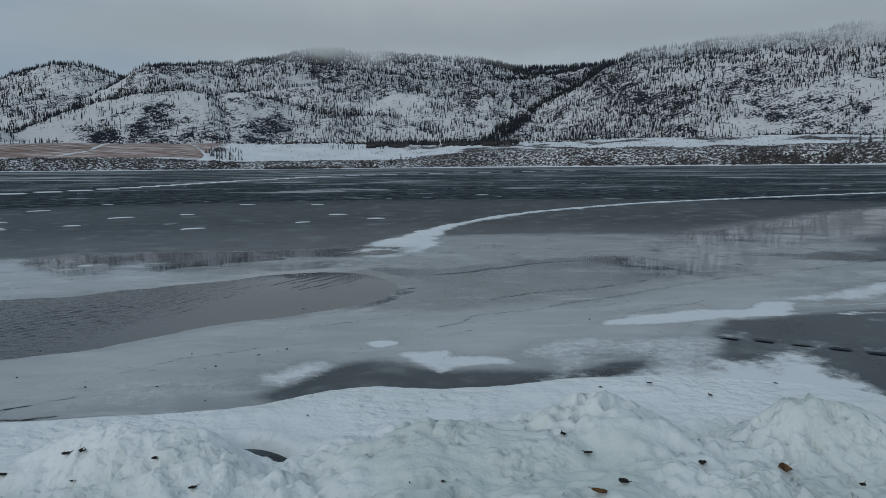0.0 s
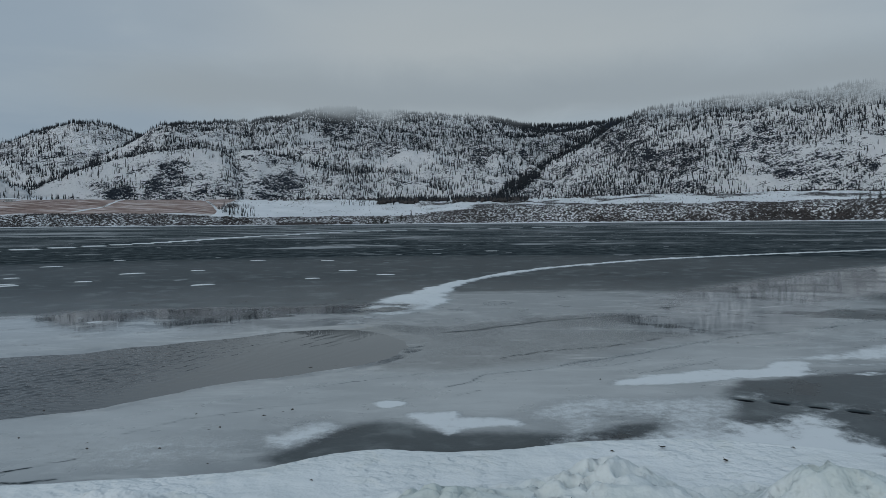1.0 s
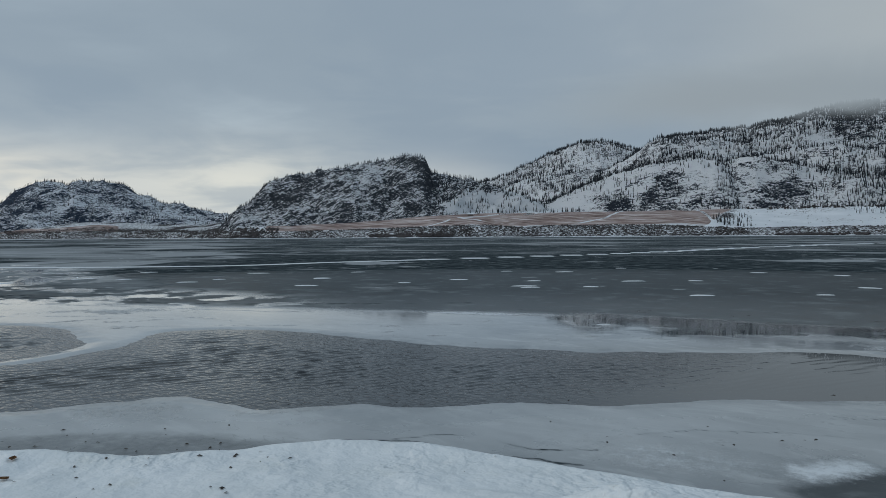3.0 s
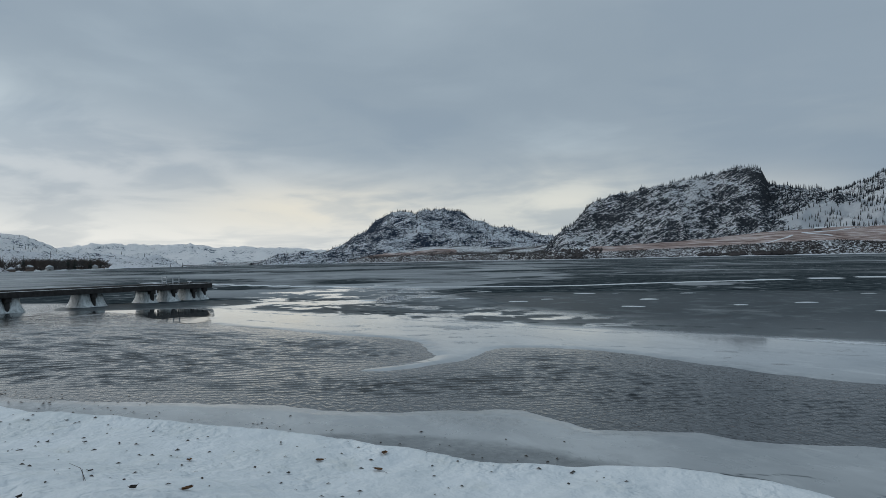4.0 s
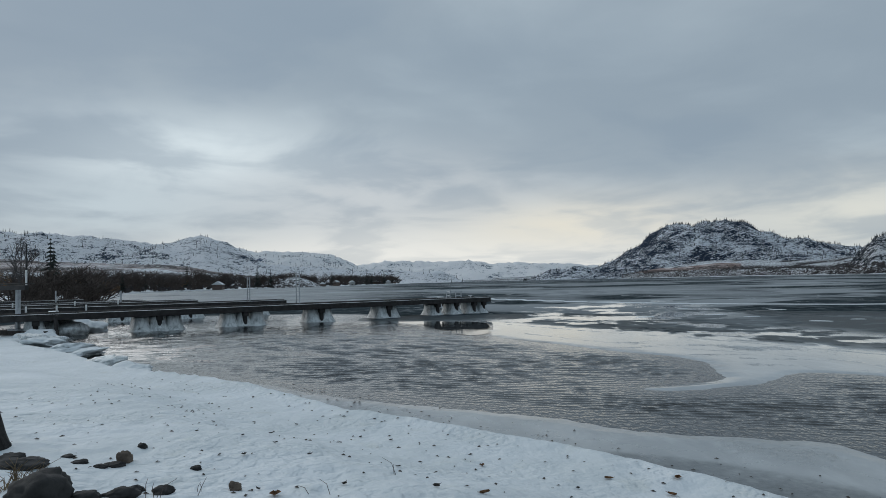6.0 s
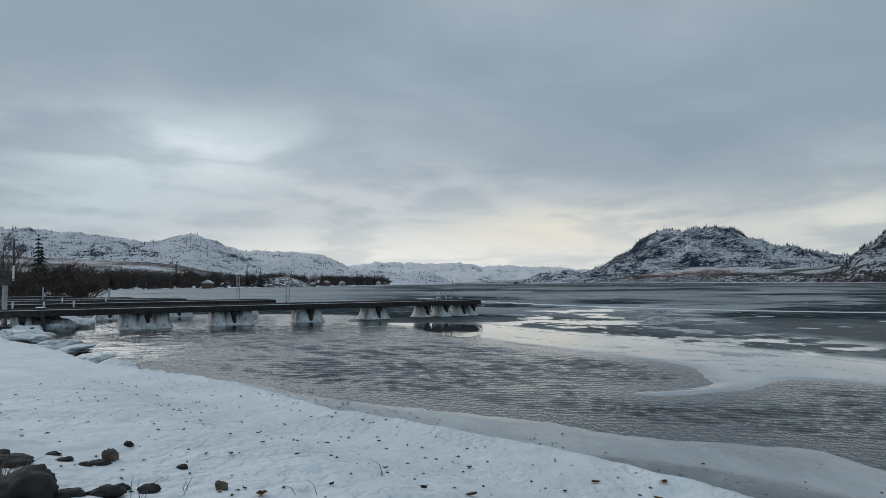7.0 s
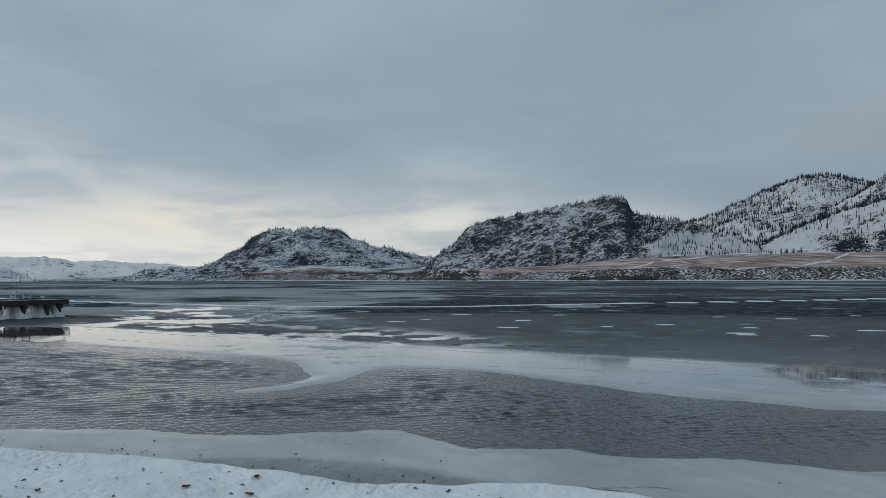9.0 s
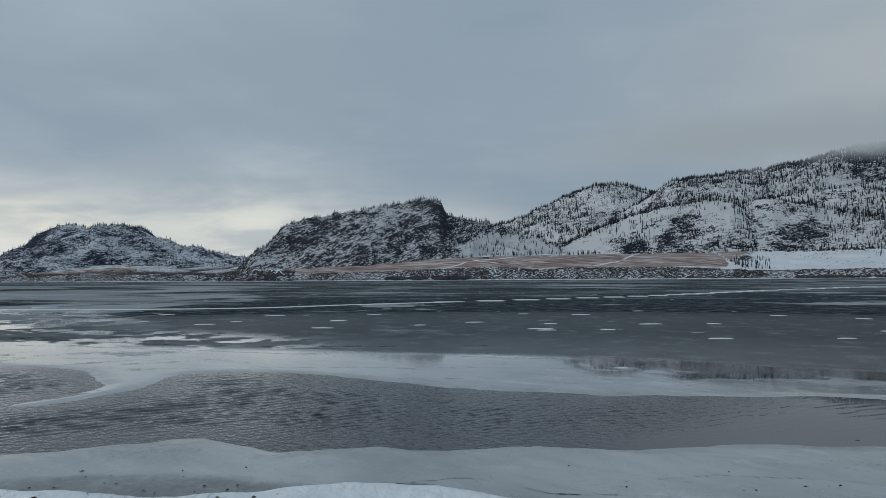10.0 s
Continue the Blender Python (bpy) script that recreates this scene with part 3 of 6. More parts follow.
CRACKS = (
    ([(-3.9, 8.35), (-3.4, 9.0), (-2.9, 9.25), (-2.4, 9.6), (-1.6, 9.85)], 0.032),
    ([(-0.05, 10.7), (0.27, 11.05), (0.6, 11.6), (1.4, 11.9), (2.5, 12.7), (3.5, 13.3), (4.8, 14.35), (6.4, 15.4), (8.0, 16.1), (11.4, 18.1)], 0.045),
    ([(-0.15, 16.0), (1.0, 16.7), (2.4, 17.8), (3.3, 18.2)], 0.075),
    ([(3.3, 18.2), (5.2, 19.0), (7.6, 19.6), (11.0, 21.5)], 0.05),
    ([(-4.55, 7.05), (-4.3, 7.3), (-4.1, 7.8)], 0.03),
    ([(6.1, 20.35), (6.7, 20.6), (7.4, 20.75)], 0.22),
    ([(-0.8, 10.1), (-0.2, 9.95), (0.0, 10.1), (0.4, 10.5)], 0.025),
    ([(-6.15, 6.35), (-5.75, 6.95), (-5.3, 7.05), (-4.65, 7.03), (-4.0, 7.5)], 0.035),
    ([(-6.8, 5.9), (-5.9, 6.4), (-4.9, 6.6), (-3.9, 6.9)], 0.04),
    ([(2.0, 12.0), (2.9, 12.35), (3.6, 12.9)], 0.025),
    ([(0.9, 12.9), (1.9, 13.7), (3.2, 14.2), (4.4, 15.1)], 0.025),
    ([(3.0, 11.6), (4.2, 12.3), (5.0, 12.9)], 0.025),
    ([(-2.2, 10.6), (-1.2, 11.3), (0.2, 12.0)], 0.02),
    ([(-33.0, 5.6), (-29.5, 6.9), (-25.4, 8.8), (-22.4, 11.0)], 0.07),
    ([(-21.4, 11.4), (-20.0, 12.3), (-18.3, 12.5)], 0.06),
    ([(-35.3, 11.5), (-33.5, 12.6), (-31.5, 13.5), (-31.2, 14.2)], 0.12),
    ([(-20, 9.6), (-14.0, 14.5), (-9, 18)], 0.05),
    ([(-40, 6.0), (-33, 9.0), (-27, 12.0), (-19, 15)], 0.10),
    ([(-45, 9.0), (-33, 12.0), (-24, 15.0), (-16, 21)], 0.12),
)
STEPS = ((4.05, 9.86), (4.46, 9.68), (4.87, 9.45), (5.26, 9.21), (5.62, 8.97))


def build_lake():
    az = np.arange(-38, 124, 0.25)
    r = np.concatenate([np.geomspace(4.2, 26, 350), np.geomspace(26.2, 75, 110), np.geomspace(76, 5600, 100)])
    A, R = np.meshgrid(az, r)
    x, y = polar(A, R)
    near = R < 140
    xn, yn, rn, an = x[near], y[near], R[near], A[near]
    jag = 0.16 + 0.22 * smooth(rn, 9, 18)
    px, py = xn + jag * fbm(xn * 1.4, yn * 1.4, 6, 81, 0.62), yn + jag * fbm(xn * 1.4, yn * 1.4, 6, 82, 0.62)
    gap = within(xn, yn, OPEN)
    hole = np.full(x.shape, -50.0)
    hole[near] = gap + (0.30 * fbm(xn * 0.55, yn * 0.55, 5, 61) + 0.10 * fbm(xn * 2.6, yn * 2.6, 4, 62)) * smooth(gap, -3, 0.5)
    z = np.clip(-hole * 0.05, -0.06, 0.018)
    snow, clear, wet, pale_and_sheen = (np.zeros(x.shape) for k in range(4))
    far = smooth(R, 21, 34) * (0.5 + 0.5 * smooth(R, 42, 75))
    near_edge = 22 - 4 * smooth(A, 2, 8) + 6 * smooth(A, 38, 60)
    clear += 0.95 * smooth(R, near_edge, near_edge * 1.3) * (0.72 + 0.28 * smooth(-R, -110, -48))
    # the harbour's ice is whiter
    clear -= 0.45 * smooth(A, 84, 100) * smooth(R, 60, 110)
    snow += 0.16 * smooth(A, 84, 100) * smooth(R, 60, 110)
    # broken, streaky margin of the dark ice, grey below and clear above
    streak = fbm(A * 0.22, np.log(R) * 26, 5, 121, 0.62)
    fringe = np.exp(-((np.log(R / near_edge)) / 0.20) ** 2)
    clear += 0.75 * fringe * streak
    distant = smooth(R, 40, 80)
    clear += 0.55 * distant * fbm(A * 0.12, np.log(R) * 30, 5, 123, 0.65)
    snow += 0.30 * fringe * smooth(streak, 0.12, 0.42) * smooth(A, -4, 4)
    d, t = near_line(xn, yn, RIDGE)
    w = 0.16 + 0.75 * np.exp(-((t - 0.20) / 0.11) ** 2) + 0.007 * rn
    band = smooth(w - d + 0.35 * fbm(xn * 1.2, yn * 1.2, 5, 71, 0.6), -0.35, 0.3) * (0.30 + 0.62 * smooth(t, 0.06, 0.22))
    snow[near] += band
    zz = z[near]
    zz += 0.10 * band * (0.6 + 0.5 * fbm(xn * 2.2, yn * 2.2, 3, 72))
    d, t = near_line(x, y, CRACK)
    snow += smooth(0.45 + 0.006 * R - d, -0.4, 0.3) * 1.3
    pale = spread(px, py, [(-16, 0), (-12.5, 4), (-9.5, 6.4), (-8, 7.3), (-5, 9.8), (-2, 12), (1, 12.2), (3.2, 13.0), (5.5, 15.0), (7.0, 14.4), (5.2, 11.0), (3, 9.5), (1.5, 9.0), (-1.5, 8.6), (-4, 6.8), (-7, 5.4), (-9.5, 3.6), (-13, 0.5)], 0.5)
    cloudy = smooth(fbm(xn * 0.45, yn * 0.9, 5, 131, 0.6), -0.35, 0.45)
    snow[near] += pale * (0.04 + 0.20 * cloudy * smooth(-xn, -4, 5))
    pale_and_sheen[near] += (0.40 + 0.35 * cloudy) * pale
    for pts, edge, amount in SNOWY:
        snow[near] += amount * spread(px, py, pts, edge)
    rim = smooth(hole[near], -1.3, 0.0)
    west = smooth(-xn, 7, 17)
    tongue = spread(px, py, [(-2.5, 17.1), (-4.5, 16.2), (-6.6, 14.6), (-8.4, 13.5), (-10, 13.0), (-14.6, 12.5), (-17.4, 11.2), (-17.4, 9.2), (-16.2, 7.8), (-15.9, 5.6), (-19.5, 8.9), (-24, 8.0), (-31, 4.4), (-38, 3), (-44, 5), (-34, 9.5), (-27, 12.5), (-23, 14),
                             (-20, 15.6), (-15.8, 17.6), (-11.5, 19.3), (-7.5, 17.4), (-5, 18.4), (-2.5, 18.3)], 0.5)
    mosaic = spread(px, py, [(-34, 4), (-40, 3.5), (-50, 9), (-64, 13), (-74, 26), (-52, 24), (-38, 17), (-24, 18), (-20, 12)], 2.0)
    bits = smooth(fbm(an * 0.42, np.log(rn) * 20, 5, 97, 0.6), -0.02, 0.08)
    # brightness of the mirrored sky is put into the base colour here
    pale_and_sheen[near] += np.maximum((0.16 + 0.50 * west) * tongue, mosaic * bits)
    rim = rim * (1 - tongue)
    clear[near] += 0.36 * rim * smooth(-xn, 3.5, 8)
    wet[near] += 0.5 * rim
    snow[near] -= 0.35 * rim
    wet[near] += np.maximum(1.0 * tongue, mosaic * bits)
    snow[near] += 0.12 * mosaic * bits
    clear[near] -= 0.9 * np.maximum(tongue, mosaic * bits)
    far[near] *= 1 - np.maximum(tongue, mosaic * bits)
    mirror = spread(px, py, [(4.8, 17.3), (7.6, 24.0), (14.4, 31), (23, 38), (40, 48), (50, 40), (16, 25), (8.4, 17.0), (6.2, 15.0), (5.2, 15.5)], 0.6)
    film = smooth(fbm(an * 0.30, np.log(rn) * 24, 5, 141, 0.6), -0.28, 0.10)
    wet[near] += 0.98 * mirror
    far[near] *= 1 - 0.95 * mirror * film
    clear[near] += mirror * (0.35 - 0.75 * film)
    pale_and_sheen[near] += 0.35 * mirror * film
    clear[near] += 0.9 * spread(px, py, [(8.6, 18.3), (10.6, 19.8), (12.8, 20.3), (18, 23), (15, 19), (11.3, 17.9), (9.6, 18.0)], 0.3)
    pool = spread(px, py, [(-10.6, 18.2), (-11.0, 20.3), (-8.4, 20.8), (-5.1, 20.9), (-1.6, 21.6), (-1.5, 20.0), (-3.5, 19.2), (-5.2, 18.5), (-6.3, 17.1), (-7.9, 16.3)], 0.3)
    broken = pool * smooth(fbm(an * 0.5, np.log(rn) * 30, 5, 151, 0.6), -0.25, 0.0)
    wet[near] += 0.95 * pool
    far[near] *= 1 - pool
    clear[near] += 1.3 * broken
    pale_and_sheen[near] -= 0.8 * broken
    snow[near] -= 0.4 * broken
    slush = spread(px, py, [(-2.6, 17.0), (-1.2, 17.4), (0.0, 17.2), (1.7, 18.3), (4.1, 19.4), (5.4, 18.3), (5.5, 16.3), (4.3, 14.7), (2.3, 13.0), (0.7, 12.1), (-0.5, 11.9), (-1.6, 12.6)], 0.35)
    wet[near] += 0.7 * slush
    clear[near] += 0.52 * slush
    pale_and_sheen[near] *= 1 - 0.9 * slush
    snow[near] -= 0.2 * slush
    clear[near] += 1.0 * spread(px, py, [(-1.9, 7.4), (-1.3, 8.6), (-0.6, 8.75), (-0.2, 8.4), (0.8, 8.3), (1.6, 8.3), (2.2, 8.6), (1.9, 7.9), (1.0, 7.2), (-0.5, 7.1)], 0.28)
    clear[near] += 0.6 * spread(px, py, [(1.5, 8.0), (2.2, 8.5), (2.9, 9.6), (2.6, 8.7), (2.0, 7.9)], 0.2)
    lead = spread(px, py, [(-10.6, 2.2), (-10.2, 3.3), (-8.7, 4.8), (-7.2, 5.4), (-6.4, 6.0), (-5.2, 6.4), (-3.0, 7.0), (-3.2, 6.4), (-5.2, 5.8), (-6.8, 4.7), (-8.4, 3.2)], 0.2)
    clear[near] += 0.50 * lead
    snow[near] -= 0.3 * lead
    dark_side = spread(px, py, [(4.2, 10.7), (5.4, 11.3), (9.5, 11.9), (8, 8), (4.8, 6.4), (3.6, 7.5), (3.2, 8.2), (3.65, 9.2)], 0.22)
    clear[near] += 0.85 * dark_side
    snow[near] += dark_side * (0.06 + 0.75 * fbm(xn * 1.3, yn * 1.3, 5, 95, 0.65))
    wander = 0.10 + 0.04 * smooth(rn, 12, 20)
    lx, ly = xn + wander * fbm(xn * 2.5, yn * 2.5, 5, 91, 0.6), yn + wander * fbm(xn * 2.5, yn * 2.5, 5, 92, 0.6)
    gone = smooth(fbm(xn * 1.1, yn * 1.1, 3, 93), -0.55, -0.1)
    for pts, width in CRACKS:
        d, t = near_line(lx, ly, spline(pts, 6))
        line = np.exp(-(d / (width * 0.7)) ** 2) * gone
        clear[near] += 0.62 * line
        snow[near] -= 0.4 * line
        pale_and_sheen[near] -= 0.35 * line
        wet[near] -= 0.7 * line
        far[near] = np.maximum(far[near], 0.8 * line)
    clear[near] += 1.0 * np.exp(-(((xn + 1.5) / 0.5) ** 2 + ((yn - 5.75) / 0.4) ** 2))
    for fx, fy in STEPS:
        print_shape = np.exp(-(((xn - fx) * 0.86 - (yn - fy) * 0.5) / 0.125) ** 4 - (((xn - fx) * 0.5 + (yn - fy) * 0.86) / 0.062) ** 4)
        clear[near] += 2.2 * print_shape
        snow[near] -= 2.0 * print_shape
        zz -= 0.05 * print_shape
        far[near] = np.maximum(far[near], print_shape)
    z[near] = np.where(hole[near] > -0.3, z[near], zz)
    ob = grid_mesh("lake_ice", x, y, z, ICE, {"snow": snow, "clear": clear, "wet": wet, "far": far, "pale": pale_and_sheen})
    tagged(ob, "frozen lake of grey and clear dark ice with blown snow", "lake ice", kind="structure")
    WA, WR = np.meshgrid(np.arange(2, 122, 0.16), np.concatenate([np.geomspace(6.5, 30, 560), np.geomspace(30.1, 55, 190), np.geomspace(55.4, 92, 50)]))
    wx, wy = polar(WA, WR)
    deep = within(wx, wy, OPEN)
    wet_part = deep > -0.9
    qx, qy, qr = wx[wet_part], wy[wet_part], WR[wet_part]
    pick = np.random.default_rng(12)
    rise = np.zeros(qx.shape)
    for i in range(30):
        length = 0.15 * 6.5 ** ((i + 0.5) / 30)
        way = radians(90 + 74 + pick.normal(0, 19))
        k = 2 * np.pi / length
        fade = (1 - smooth(qr, length * 75, length * 115)) * (0.06 + 0.94 * smooth(qr, length * 30, length * 55))
        near_by = fade > 0.001
        ax, ay = qx[near_by], qy[near_by]
        group = smooth(fbm(ax / (length * 7), ay / (length * 7), 2, 300 + i), -0.15, 0.45)
        phase = k * (ax * math.cos(way) + ay * math.sin(way)) + 2.2 * fbm(ax / (length * 6), ay / (length * 6), 2, 340 + i) + pick.uniform(0, 6.28)
        # sharp crests and round troughs
        rise[near_by] += 0.15 / k * fade[near_by] * group * (1 - 2 * np.abs(np.sin(phase / 2)))
    wz = np.zeros(wx.shape)
    wz[wet_part] = rise * (1 - 0.55 * smooth(qr, 13, 38))
    gust = 0.8 + 0.35 * smooth(fbm(wx / 3, wy / 3, 4, 57), -0.4, 0.4)
    calm = smooth(deep, 0.0, 2.2) * (0.10 + 0.90 * smooth(-wx, 3.0, 8.0))
    lee = spread(wx, wy, [(-33, 3.4), (-36, 4.6), (-46, 5), (-48, -1), (-41, 1.0), (-35, 2.2)], 0.4)
    calm = calm * (1 - 0.85 * lee)
    w = grid_mesh("water", wx, wy, wz * gust * calm, WATER, {"chop": 0.003 + 0.017 * (1 - lee) * smooth(-wx, 2.5, 8.0) + 0.05 * smooth(WR, 26, 55) * (1 - lee)}, keep=wet_part)
    tagged(w, "open rippled lake water among the melting ice", "water", kind="structure")




build_lake()


# ---------------------------------------------------------------- far land and mountains
FAR_SHORE = [(-46, 1150), (0, 1200), (20, 1150), (40, 1120), (55, 1250), (60, 1700), (68, 2100), (76, 2700), (84, 3600), (128, 4300)]


def shore_range(az):
    p = np.array(FAR_SHORE)
    return np.interp(az, p[:, 0], p[:, 1])


def crest_table(points):
    p = np.array(sorted(points), float)
    return p[:, 0], p[:, 1]


class Hill:
    """A hill seen across the lake: its crest by direction and height angle, its foot and crest at these ranges."""

    def __init__(self, crest, foot, top, relief, seed, steep=1.0, scale=90.0, fields=()):
        self.fields = fields
        self.az, self.el = crest_table(crest)
        self.foot, self.top, self.relief, self.seed, self.steep, self.scale = foot, top, relief, seed, steep, scale

    def height(self, az, r):
        el = np.interp(az, self.az, self.el) - 0.09 * (self.relief > 18)
        peak = np.tan(np.radians(el)) * self.top + 2.5
        x, y = polar(az, r)
        t = (r - self.foot) / (self.top - self.foot)
        up = np.clip(t, 0, 1)
        rise = (1 - (1 - up) ** 1.6) * (1 - self.steep) + self.steep * smooth(up, -0.15, 1.0)
        back = 1 - 0.5 * smooth(t, 1.0, 1.7)
        s = self.scale
        rug = ridged(x / s, y / s, 5, self.seed) - 0.62
        rug2 = ridged(x / (s * 3.5), y / (s * 3.5), 3, self.seed + 9) - 0.6
        mid = np.clip(up * 6, 0, 1) * (0.06 + 0.94 * np.clip((1.02 - up) * 3.0, 0, 1))
        ends = smooth(np.minimum(az - self.az[0], self.az[-1] - az), 0, 3.0)
        peak = peak + 0.0022 * self.top * fbm(az * 3.1, az * 0.0 + self.seed, 3, self.seed + 3, 0.6) * up
        return -3 + ends * (12 * np.clip(up * 12, 0, 1) + peak * rise * back + (rug * self.relief + rug2 * self.relief * 1.6) * mid)

    def build(self, name, mat, label, step=0.13, rows=110):
        az = np.arange(self.az[0], self.az[-1] + step, step)
        r = np.concatenate([np.linspace(self.foot * 0.985, self.top * 1.02, rows), np.linspace(self.top * 1.05, self.top * 1.8, 12)])
        A, R = np.meshgrid(az, r)
        x, y = polar(A, R)
        z = self.height(A, R)
        up = np.degrees(np.arctan2(z, R))
        cover = np.zeros(A.shape)
        wob_a, wob_e = 3.0 * fbm(x / 80, y / 80, 5, self.seed + 5, 0.6), 1.6 * fbm(x / 80, y / 80, 5, self.seed + 6, 0.6)
        for fa, fe, wide, high, amount in self.fields:
            cover += 0.42 * amount * smooth(1.3 - np.hypot((A + wob_a - fa) / wide, (up + wob_e - fe) / high), 0.0, 0.6)
        ob = grid_mesh(name, x, y, z, mat, {"cover": cover})
        return tagged(ob, label, "mountain", kind="structure")

    def trees(self, count, low, high, seed, clump=0.0, span=None, band=(0.02, 1.0)):
        """Places of trees on the slope: az, range, height of tree."""
        rnd = np.random.default_rng(seed)
        a0, a1 = span or (self.az[0], self.az[-1])
        az = rnd.uniform(a0, a1, count * 4)
        t = rnd.uniform(band[0], band[1], count * 4)
        r = self.foot + t * (self.top - self.foot)
        x, y = polar(az, r)
        keep = fbm(x / 130, y / 130, 4, seed) + rnd.normal(0, 0.16, len(az)) > clump
        az, r = az[keep][:count], r[keep][:count]
        x, y = polar(az, r)
        return np.stack([x, y, self.height(az, r), rnd.uniform(low, high, len(az))], -1)


def pine_wood(name, places, label, mat=None):
    """Many slim conifers in one mesh: a trunk and three uneven tiers each."""
    rnd = np.random.default_rng(len(places))
    sides = 5
    verts, faces = [], []
    n = len(places)
    base = 0
    tiers = ((0.06, 0.60, 0.105), (0.32, 0.84, 0.085), (0.60, 1.0, 0.055))
    for lo, hi, width in tiers:
        ang = rnd.uniform(0, 6.28, (n, 1)) + np.arange(sides) * (2 * np.pi / sides)
        h = places[:, 3:4]
        rad = h * width * rnd.uniform(0.6, 1.35, (n, sides))
        ring = np.stack([places[:, 0:1] + np.cos(ang) * rad, places[:, 1:2] + np.sin(ang) * rad, places[:, 2:3] + h * (lo + rnd.uniform(-0.04, 0.04, (n, sides)))], -1)
        tip = np.stack([places[:, 0] + h[:, 0] * rnd.normal(0, 0.01, n), places[:, 1], places[:, 2] + h[:, 0] * hi], -1)[:, None, :]
        verts.append(np.concatenate([ring, tip], 1).reshape(-1, 3))
        k = base + np.arange(n)[:, None] * (sides + 1)
        i = np.arange(sides)[None, :]
        faces.append(np.stack([k + i, k + (i + 1) % sides, np.broadcast_to(k + sides, (n, sides))], -1).reshape(-1, 3))
        base += n * (sides + 1)
    ob = soup_mesh(name, np.concatenate(verts), np.concatenate(faces), mat or PINE)
    return tagged(ob, label, "trees", kind="stuff")


# height of the bluff's rim and of the bench's upper edge, by direction
BENCH_RIM = ((-46, -14, -5, -1, 4, 16, 20, 36, 43, 52, 58, 65, 74, 80, 100), (35, 34, 33, 26, 15, 13, 19, 20, 16, 12, 10, 20, 12, 4, 0))
BENCH_TOP = ((-46, -14, 0, 4, 16, 20, 36, 43, 52, 58, 65, 74, 80, 100), (58, 57, 50, 52, 54, 51, 50, 40, 31, 27, 44, 26, 8, 1))


def bench_height(az, t):
    """The land above the far shore; t: 0 at the water, 1 at the mountains' feet."""
    r = shore_range(az) + t * 330
    x, y = polar(az, r)
    high = np.interp(az, *BENCH_RIM)
    top = np.interp(az, *BENCH_TOP)
    bluff = high * smooth(t, 0.0, 0.20) * (0.92 + 0.2 * fbm(x / 130, y / 130, 3, 3))
    slope = np.clip((t - 0.21) / 0.85, 0, 1)
    bench = (top - high) * (0.35 * slope + 0.65 * smooth(slope, 0, 1)) + 10 * smooth(t, 1.0, 1.6)
    z = 0.35 + bluff + bench + 1.3 * fbm(x / 30, y / 30, 4, 8) * smooth(t, 0, 0.08)
    return x, y, np.where(t < 0, -0.6, z)


def build_far_land():
    az = np.arange(-46, 100, 0.16)
    A, t = np.meshgrid(az, np.concatenate([np.linspace(-0.02, 0.3, 44), np.linspace(0.31, 1.7, 60)]))
    x, y, z = bench_height(A, t)
    n = fbm(x / 60, y / 60, 4, 15)
    rim = 0.25 + 0.05 * fbm(A * 0.6, A * 0.0, 3, 16)
    vine = smooth(A, 18.0 - (t - 0.5) * 2.5, 18.4 - (t - 0.5) * 2.5) * smooth(t, rim, rim + 0.03) * smooth(54 - A, 0, 2)
    vine = vine * (1 - smooth(t + 0.10 * n, 1.06, 1.14))
    vine = np.maximum(vine, smooth(A, 63, 64) * smooth(75 - A, 0, 3) * smooth(t, 0.25, 0.4) * smooth(1.0 - t, 0, 0.3) * 0.9)
    for pts in (((24.8, 1.05), (26.2, 0.62), (28.2, 0.42)), ((33.0, 1.0), (35.5, 0.75), (37.8, 0.70), (36.0, 0.52)), ((40.5, 0.30), (39.0, 0.5), (38.5, 0.62)), ((18.0, 0.34), (19.4, 1.05)), ((31.5, 0.9), (32.6, 0.8))):
        d, _ = near_line(A, t * 6.0, np.array(pts) * (1.0, 6.0))
        vine = vine * (1 - 0.95 * np.exp(-(d / 0.13) ** 2))
    vine = vine * (1 - 0.8 * np.exp(-((t - rim - 0.045 + 0.03 * n) / 0.02) ** 2))
    brush = 0.62 * smooth(t, 0.012, 0.03) * (1 - smooth(t, rim - 0.03, rim + 0.05)) + 0.15 * n
    brush = np.maximum(brush, 0.60 * smooth(-A, -3, 2) * smooth(t, 0.012, 0.04) * (1 - smooth(t, 0.26, 0.36)))
    brush = np.maximum(brush, 0.52 * smooth(A, 53, 56) * smooth(t, 0.01, 0.05) * (1 - 0.5 * smooth(t, 0.5, 0.8)))
    open_field = smooth(A, 1, 4) * smooth(17.5 - A, 0, 1.5)
    brush = np.where(t > 0.4, brush + (0.22 + 0.45 * smooth(n, 0.0, 0.4)) * (1 - vine) * (1 - 0.6 * open_field * (t < 1.05)), brush)
    ob = grid_mesh("far_shore", x, y, z, BENCH, {"vine": vine, "brush": brush})
    tagged(ob, "snowy bench land with brown vine rows and brush", "far shore", kind="structure")


